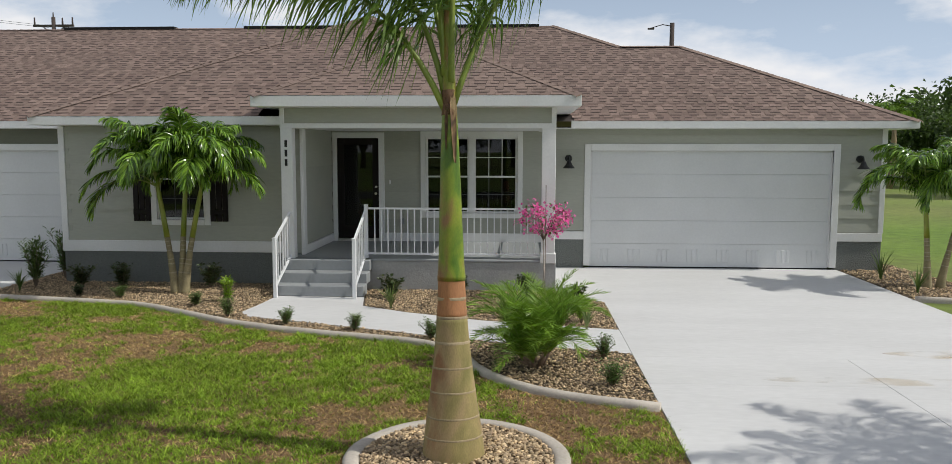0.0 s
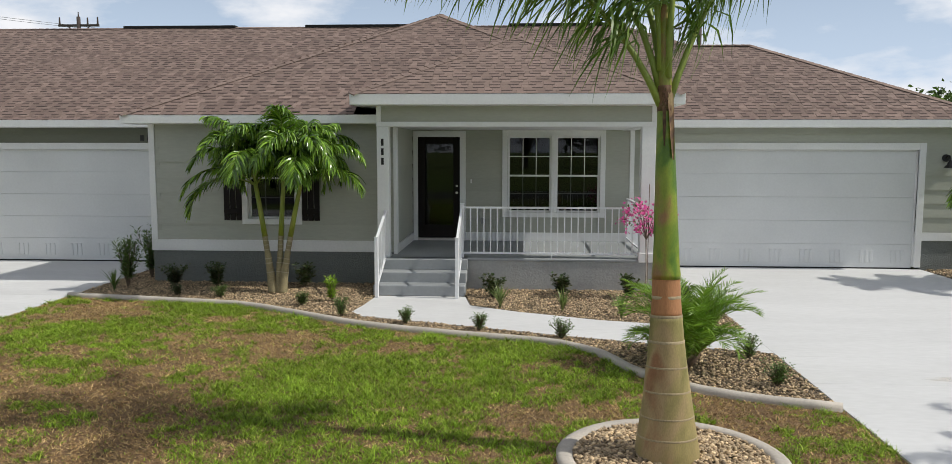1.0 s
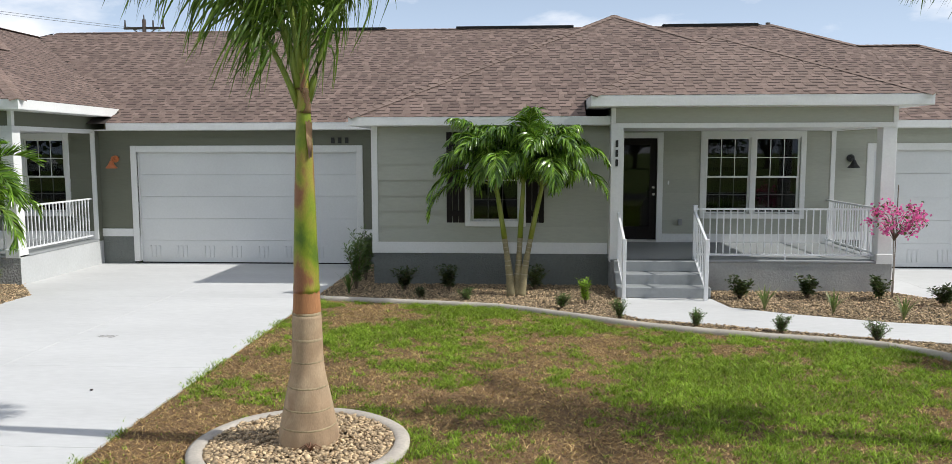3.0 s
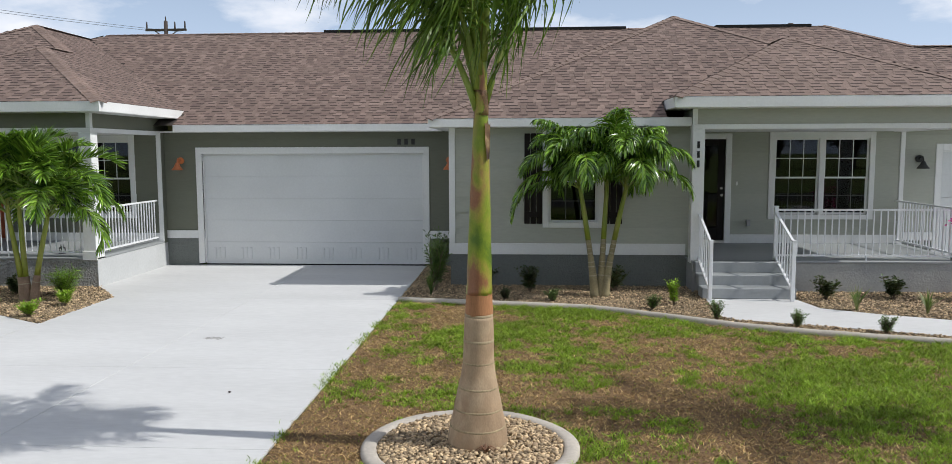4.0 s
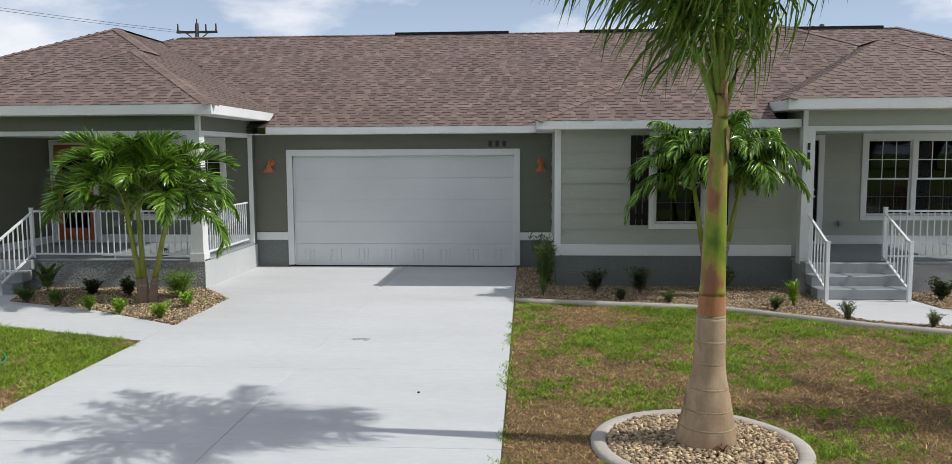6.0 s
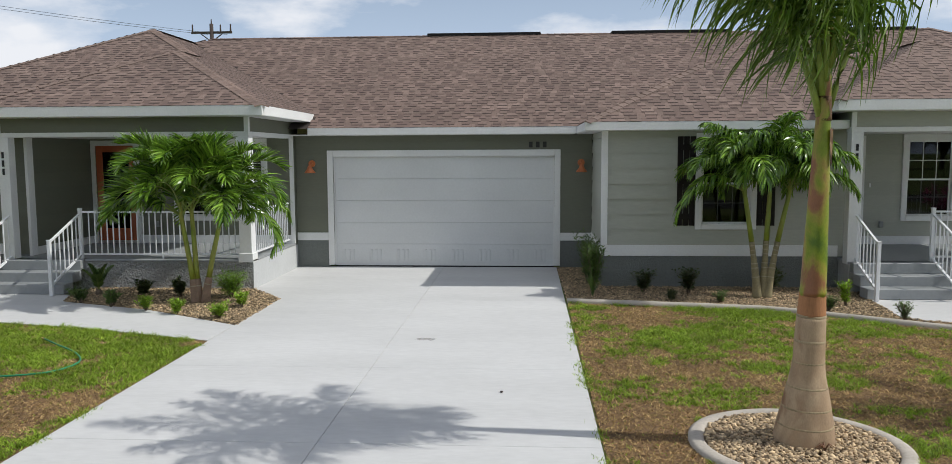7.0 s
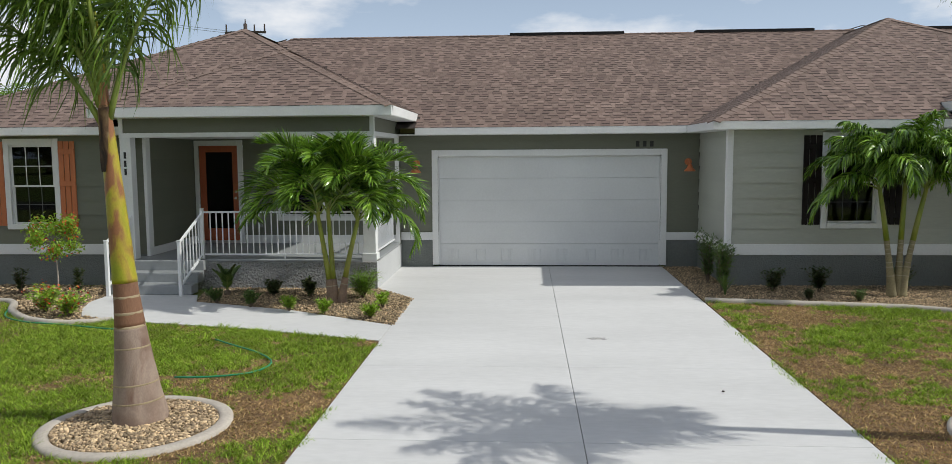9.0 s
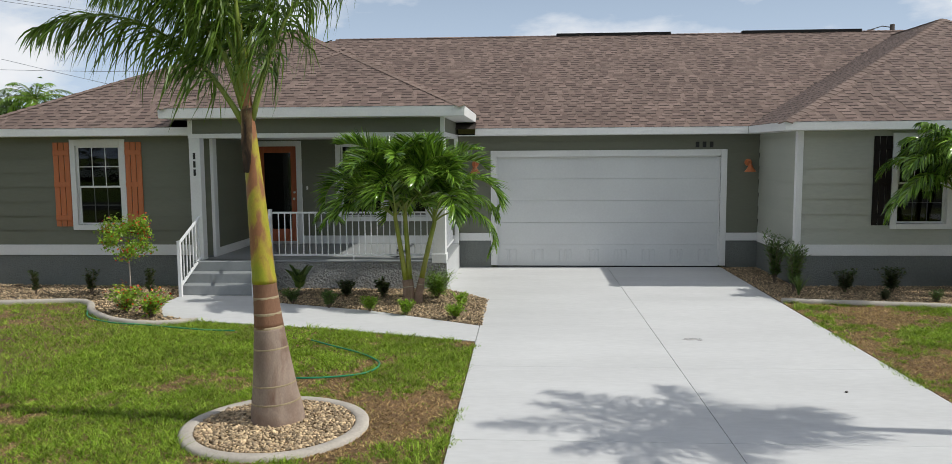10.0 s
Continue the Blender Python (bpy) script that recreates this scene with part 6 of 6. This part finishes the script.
def standard(x, y, clear, top, r, bloom, leaf_mat, label, name, n_leaf, n_flower, seed, flat=0.7, fl=0.05):
    """A small grafted tree: one thin stem, twigs, a rounded crown of leaves and flowers."""
    ob = thing(name, label, "flowering tree", at=(x, y, GZ))
    r_ = np.random.default_rng(seed)
    part("stem", Mesh().tube([(0, 0, 0), (0.012, 0, clear * 0.5), (-0.005, 0.01, clear), (0.01, 0.01, clear + 0.1)], [0.016, 0.013, 0.012, 0.01], 8), PALE_TWIG, ob, smooth=True)
    c = np.array((0, 0, (clear + top) / 2))
    P, D = [], []
    for i in range(22):
        d = r_.normal(0, 1, 3)
        d /= np.linalg.norm(d)
        e = c + d * np.array((r, r, (top - clear) / 2 * flat)) * r_.uniform(0.55, 1.0)
        m = (c * 0.6 + np.array((0, 0, clear)) * 0.4 + e) / 2 + np.array((0, 0, 0.03))
        part("twig", Mesh().tube([(0, 0, clear - 0.02), tuple(m), tuple(e)], [0.006, 0.004, 0.002], 5), TWIG, ob)
        P.append(e + r_.normal(0, r * 0.13, ((n_leaf + n_flower) // 22, 3)))
    P = np.concatenate(P)
    D = r_.normal(0, 1, P.shape) + np.array((0, 0, 0.4))
    D /= np.linalg.norm(D, axis=1, keepdims=True)
    up = r_.normal(0, 0.5, P.shape) + np.array((0, 0, 1.0))
    k = r_.uniform(0, 1, len(P)) < n_leaf / (n_leaf + n_flower)
    cloud("foliage", leaf_rows(P[k], D[k], up[k], np.full(k.sum(), 0.066), np.full(k.sum(), 0.019), 0.1), LEAF_F, leaf_mat, "", "", parent=ob)
    cloud("bloom", leaf_rows(P[~k], D[~k], up[~k], np.full((~k).sum(), fl), np.full((~k).sum(), fl * 0.42), 0.1), LEAF_F, bloom, "", "", parent=ob)
    return ob


bou = standard(1.12, 11.9, 0.98, 1.66, 0.43, PINK, SHRUB_MID, "slender magenta bougainvillea standard tied to a stake", "bougainvillea", 160, 560, 410, 0.9, 0.062)
part("stake", Mesh().tube([(0.03, 0.02, -0.05), (0.035, 0.02, 1.88)], 0.007, 6), TWIG, bou, "thin bamboo stake")
standard(-19.85, 11.56, 0.68, 1.42, 0.55, RED, SHRUB_LIME, "small standard tree with yellow-green leaves and red flowers", "flowering_standard", 1800, 230, 411, 0.95, 0.05)
for x, y in ((-19.15, 10.05), (-18.62, 9.78)):
    shrub("ixora", x, y, 0.38, 0.34, SHRUB_LIME, "low shrub with lime leaves and red-orange flowers", 460, 0.085, 0.022, 12, 0.5, 420 + int(x * -10), extra=(RED, 60, 0.05), category="flowering shrub")

# garden hose
hose = thing("garden_hose", "green rubber garden hose lying on the lawn", "hose")
for pts in ([(-20.35, 10.95), (-20.06, 10.6), (-19.6, 9.7), (-19.0, 9.25), (-18.4, 9.1), (-17.4, 8.8), (-16.9, 8.75)], [(-15.65, 8.22), (-15.3, 7.92), (-14.8, 7.5), (-14.5, 7.05), (-14.6, 6.62), (-15.05, 6.42), (-15.4, 6.40)]):
    part("hose_length", Mesh().tube([(p.x, p.y, GZ + 0.028) for p in smooth_line(pts, 0.12)], 0.011, 7), HOSE, hose, smooth=True)
part("coupling", Mesh().tube([(-15.65, 8.22, GZ + 0.028), (-15.72, 8.27, GZ + 0.028)], 0.015, 8), BRASS, hose, "brass hose coupling")
# small fittings on the porch walls
for dx in (0.0, UNIT):
    o = thing("wall_socket", "small grey outdoor socket cover on the porch wall", "socket", at=(-1.75 + dx, B - 0.012, 0.86))
    part("cover", boxes((-0.04, 0.04, -0.05, 0.0, 0, 0.13)), FLOOR_GREY, o, bevel=0.006)
    o = thing("doorbell", "small white doorbell button on the porch wall", "doorbell", at=(-2.0 + dx, B - 0.012, 1.70))
    part("plate", boxes((-0.015, 0.015, -0.02, 0.0, 0, 0.08)), WHITE, o, bevel=0.003)


def stain(x, y, rx, ry, mat, label, seed):
    """A thin irregular stain that lies on the concrete."""
    q, r_ = Mesh(), random.Random(seed)
    q.face(*[(x + rx * (0.7 + 0.3 * r_.random()) * math.cos(t), y + ry * (0.7 + 0.3 * r_.random()) * math.sin(t), GZ + 0.0012) for t in [2 * math.pi * k / 22 for k in range(22)]])
    single("stain", q, mat, label, "stain", kind="structure")


DAMP = patchy(material("damp_concrete_stain", (0.44, 0.43, 0.41), 0.85, ((6.0, 0.2), (40.0, 0.1))), 0.4, 0.65, 9.0)
RUSTY = patchy(material("tan_dust_stain", (0.62, 0.50, 0.34), 0.85, ((2.0, 0.1), (20.0, 0.08))), 0.42, 0.85, 2.0)
stain(-10.49, 8.53, 0.17, 0.10, DAMP, "small damp stain on the driveway", 1)
stain(5.0, 7.2, 1.9, 0.16, RUSTY, "faint tan dust stain on the driveway", 4)
stain(6.0, 8.4, 0.9, 0.22, RUSTY, "faint tan dust stain on the driveway", 5)

# litter: a dark pebble on the drive, a torn dry sheath at a palm's foot
pebble = Mesh()
pebble.v, pebble.f = [(-9.4 + 0.018 * p[0], 6.16 + 0.015 * p[1], GZ + 0.010 + 0.010 * p[2]) for p in ICO.tolist()], list(ICO_F)
single("pebble", pebble, WOOD_POLE, "small dark pebble lying on the pale driveway", "pebble", smooth=True)
litter = thing("dry_sheath_litter", "torn dry brown leaf sheath on the gravel at a palm's foot", "leaf litter", at=(-6.68, 4.545, GZ + 0.045))
rng = random.Random(31)
for k in range(7):
    a, l = rng.uniform(-0.4, 3.4), rng.uniform(0.06, 0.13)
    part("shred", Mesh().tube([(0.0, 0.0, 0.0), (l * 0.4 * math.cos(a), l * 0.3 * math.sin(a), 0.045 + 0.03 * rng.random()), (l * math.cos(a), l * 0.5 * math.sin(a), 0.01)], [0.008, 0.006, 0.002], 5), DARK_RUST, litter, smooth=True)

lantern = thing("porch_lantern", "small black lantern on the grey porch floor", "lantern", at=(-15.2, 12.97, 0.5))
part("base", boxes((-0.045, 0.045, -0.045, 0.045, 0.0, 0.014)), BLACK_METAL, lantern, bevel=0.003)
for sx in (-0.036, 0.036):
    for sy in (-0.036, 0.036):
        part("post", boxes((sx - 0.005, sx + 0.005, sy - 0.005, sy + 0.005, 0.015, 0.105)), BLACK_METAL, lantern)
part("candle", lathe([(0.015, 0.02), (0.07, 0.02)], 12), CURTAIN, lantern, "white candle")
part("roof", lathe([(0.106, 0.062), (0.115, 0.058), (0.14, 0.026), (0.15, 0.02)], 12), BLACK_METAL, lantern)
part("handle", Mesh().tube([(0.035 * math.cos(t), 0, 0.145 + 0.04 * math.sin(t)) for t in [math.pi * k / 8 for k in range(9)]], 0.003, 6), BLACK_METAL, lantern)


# ---- distance: road, trees, poles and wires ----
road = Mesh()
road.face((-300, -14.5, GZ - 0.02), (300, -14.5, GZ - 0.02), (300, -8.0, GZ - 0.02), (-300, -8.0, GZ - 0.02))
single("road", road, ASPHALT, "grey asphalt street in front of the lawns", "road", kind="structure")


def leafy_tree(x, y, h, r, seed, label, trunk_share=0.32, leaves=5200, leaf=0.30):
    """A broad tree: tapered trunk, limbs, and a ragged crown of many leaf sprays."""
    ob = thing("leafy_tree", label, "tree", at=(x, y, GZ), group="far trees")
    r_ = np.random.default_rng(seed)
    th = h * trunk_share
    part("trunk", Mesh().tube([(0, 0, -0.1), (0.05, 0, th * 0.5), (0.1, 0.05, th), (0.1, 0.1, h * 0.6)], [0.035 * h, 0.027 * h, 0.022 * h, 0.012 * h], 10), TWIG, ob, smooth=True)
    knots = []
    for i in range(26):
        a, e = r_.uniform(0, 6.28), r_.uniform(-0.25, 1.0)
        q = r * math.sqrt(max(0.02, 1 - e * e)) * r_.uniform(0.45, 1.0)
        c = np.array((q * math.cos(a), q * math.sin(a), th + (h - th) * (0.42 + 0.50 * e * r_.uniform(0.7, 1.0))))
        knots.append(c)
        if i < 14:
            part("limb", Mesh().tube([(0.08, 0.05, th * r_.uniform(0.8, 1.3)), tuple(c * np.array((0.5, 0.5, 0.8))), tuple(c)], [0.012 * h, 0.007 * h, 0.002 * h], 6), TWIG, ob, smooth=True)
    m = leaves // 26
    P = np.concatenate([c + r_.normal(0, 1, (m, 3)) * np.array((0.22, 0.22, 0.15)) * r for c in knots])
    D = r_.normal(0, 1, P.shape) + np.array((0, 0, -0.1))
    D /= np.linalg.norm(D, axis=1, keepdims=True)
    up = r_.normal(0, 0.6, P.shape) + np.array((0, 0, 1.0))
    v = leaf_rows(P, D, up, leaf * r_.uniform(0.6, 1.4, len(P)), np.full(len(P), leaf * 0.35), 0.2)
    cloud("crown", v, LEAF_F, TREE_LEAF, "", "", parent=ob)
    return ob


def far_palm(x, y, h, seed, label, ln=2.4):
    ob = thing("far_palm", label, "palm tree", at=(x, y, GZ), group="far palms")
    part("trunk", Mesh().tube([(0, 0, -0.1), (0.1, 0, h * 0.5), (0.05, 0, h)], [0.22, 0.16, 0.12], 10), PALM_BARK, ob, smooth=True)
    rr = random.Random(seed)
    for k in range(14):
        frond(ob, (0.05, 0, h), 2 * math.pi * k / 14 + rr.uniform(-0.2, 0.2), radians(rr.uniform(5, 75)), radians(rr.uniform(70, 110)), ln * rr.uniform(0.8, 1.1), 0.6, 0.03, 30, 0.6, FERN_LEAF if k % 2 else PALM_LEAF, 0.05, 0.12, seed * 13 + k)


tree_l = "broad dark green tree at the far edge of the field"
for i, (x, y, h, r) in enumerate(((25.5, 62, 5.6, 3.6), (31.0, 64, 6.4, 4.2), (37, 60, 6.6, 4.0), (44, 66, 8.0, 5.0), (21.5, 70, 6.4, 3.6), (26.9, 43, 9.0, 2.8), (34.5, 47, 8.0, 3.2), (24.0, 56, 4.6, 2.9), (29.5, 54, 5.0, 3.0))):
    leafy_tree(x, y, h, r, 500 + i, tree_l, 0.18, 7500, 0.28)
far_palm(-42.4, 45, 5.9, 600, "far palm behind the roof under power lines")
far_palm(16.8, 47, 5.7, 601, "far palm whose tips show over the roof", 1.6)
far_palm(24.6, 52, 5.0, 602, "far palm among the trees", 1.6)
leafy_tree(-46.0, 47, 5.4, 2.6, 520, "low dark tree beside the far palm", 0.2, 3000, 0.3)
for i in range(17):
    rr = random.Random(700 + i)
    leafy_tree(-95 + i * 9.5 + rr.uniform(-2, 2), -78 + rr.uniform(-5, 5), rr.uniform(9, 13), rr.uniform(5, 6.5), 540 + i, "broad tree across the street", 0.14, 1700, 0.8)
for i, x in enumerate((-52, -38, -66, 40, 58)):
    leafy_tree(x, 75, 9, 5, 570 + i, tree_l, 0.15, 2600, 0.55)


def power_pole(x, y, h, arm, label):
    ob = thing("power_pole", label, "power pole", at=(x, y, GZ), group="power poles")
    part("pole", Mesh().tube([(0, 0, -0.2), (0, 0, h)], [0.17, 0.12], 10), WOOD_POLE, ob, smooth=True)
    part("crossarm", boxes((-arm, arm, -0.06, 0.06, h - 0.62, h - 0.48)), WOOD_POLE, ob)
    for s in (-1, 1):
        part("brace", Mesh().tube([(s * 0.75, 0, h - 0.6), (0, 0, h - 1.15)], 0.035, 6), WOOD_POLE, ob)
        part("insulator", Mesh().tube([(s * (arm - 0.08), 0, h - 0.48), (s * (arm - 0.08), 0, h - 0.02)], [0.06, 0.045], 8), WOOD_POLE, ob)
    part("insulator", Mesh().tube([(0.6, 0, h - 0.48), (0.6, 0, h - 0.05)], [0.06, 0.045], 8), WOOD_POLE, ob)
    part("insulator", Mesh().tube([(0.0, 0, h), (0.0, 0, h + 0.3)], [0.05, 0.03], 8), WOOD_POLE, ob)


power_pole(-29.7, 50, 10.95, 1.35, "dark wooden power pole with a crossarm")
pr = thing("power_pole", "dark wooden power pole with a street-lamp arm", "power pole", at=(10.0, 50, GZ), group="power poles")
part("pole", Mesh().tube([(0, 0, -0.2), (0, 0, 10.3)], [0.17, 0.14], 10), WOOD_POLE, pr, smooth=True)
part("lamp_arm", Mesh().tube([(0, 0, 10.1), (-0.6, 0, 10.2), (-1.35, 0, 9.98)], 0.03, 6), WOOD_POLE, pr)
part("lamp_head", boxes((-1.5, -1.1, -0.08, 0.08, 9.90, 10.0)), WOOD_POLE, pr, bevel=0.02)
for k, (a, b, sag) in enumerate((((-29.7, 50, 10.2), (-62, 33, 14.5), 0.6), ((-28.6, 50, 10.2), (-61, 33, 14.5), 0.6), ((-29.7, 50, 7.9), (-66, 36, 8.4), 0.5), ((-29.7, 50, 4.9), (-41.0, 40, 7.7), 0.1), ((-33, 41, 5.7), (-60, 40, 6.6), 0.2))):
    pts = []
    for i in range(13):
        t = i / 12
        p = Vector(a) * (1 - t) + Vector(b) * t
        pts.append(p - Vector((0, 0, sag * 4 * t * (1 - t))))
    w = single("power_line", Mesh().tube(pts, 0.011, 5), WIRE, "thin black overhead power line", "cable", group="power lines", smooth=True)


# ---- parked pickup across the street ----
def pickup(x, y, turn):
    """A parked pickup truck: lower body, bed, cab with windows, wheels."""
    ob = thing("pickup_truck", "white pickup truck parked across the street", "truck", at=(x, y, GZ - 0.03))
    ob.rotation_euler = (0, 0, radians(turn))

    def side(profile, half, name, mat, label="", top=None):
        q = Mesh()
        rows = []
        for s in (-1, 1):
            rows.append([(px, s * (half if top is None or pz < 1.2 else top), pz) for px, pz in profile])
        q.face(*rows[0])
        q.face(*reversed(rows[1]))
        for i in range(len(profile)):
            j = (i + 1) % len(profile)
            q.face(rows[0][i], rows[1][i], rows[1][j], rows[0][j])
        return part(name, q, mat, ob, label, bevel=0.015)
    side([(-2.8, 0.5), (-2.8, 1.15), (-0.55, 1.18), (1.35, 1.18), (2.55, 1.05), (2.8, 0.9), (2.8, 0.45)], 0.97, "body", METAL_WHITE, "white painted lower body")
    side([(-0.6, 1.185), (-0.5, 1.82), (-0.2, 1.90), (0.7, 1.88), (1.4, 1.185)], 0.93, "cab", METAL_WHITE, "white painted cab", 0.72)
    # Flat black sheet for the shade inside the bed; no hollow is cut.
    part("bed_opening", boxes((-2.68, -0.68, -0.78, 0.78, 1.165, 1.186)), INK, ob, "flat dark sheet standing for the shaded hollow of the truck bed")
    for s in (-1, 1):
        for x0, x1, x2, x3 in ((-0.45, 0.32, 0.32, -0.38), (0.40, 1.12, 0.66, 0.40)):
            q = Mesh()
            o = 0.012
            q.face((x0, s * (0.925 + o), 1.22), (x1, s * (0.925 + o), 1.22), (x2, s * (0.745 + o), 1.78), (x3, s * (0.745 + o), 1.78))
            part("side_window", q, INK, ob, "dark side window")
        for wx in (-1.75, 1.75):
            w = part("wheel", Mesh().tube([(wx, s * 0.74, 0.39), (wx, s * 0.98, 0.39)], 0.39, 24), INK, ob, "black tyre", smooth=False)
            part("rim", Mesh().tube([(wx, s * 0.975, 0.39), (wx, s * 0.99, 0.39)], 0.22, 16), NICKEL, w, "metal rim")
    part("windscreen", boxes((0.98, 1.0, -0.6, 0.6, -0.32, 0.32), m=Matrix.Translation((0.1, 0, 1.53)) @ Matrix.Rotation(radians(-46), 4, "Y")), INK, ob)
    part("bumper", boxes((2.78, 2.9, -0.9, 0.9, 0.45, 0.68)), NICKEL, ob, "metal bumper", bevel=0.02)


pickup(-54.3, -48.0, 180)
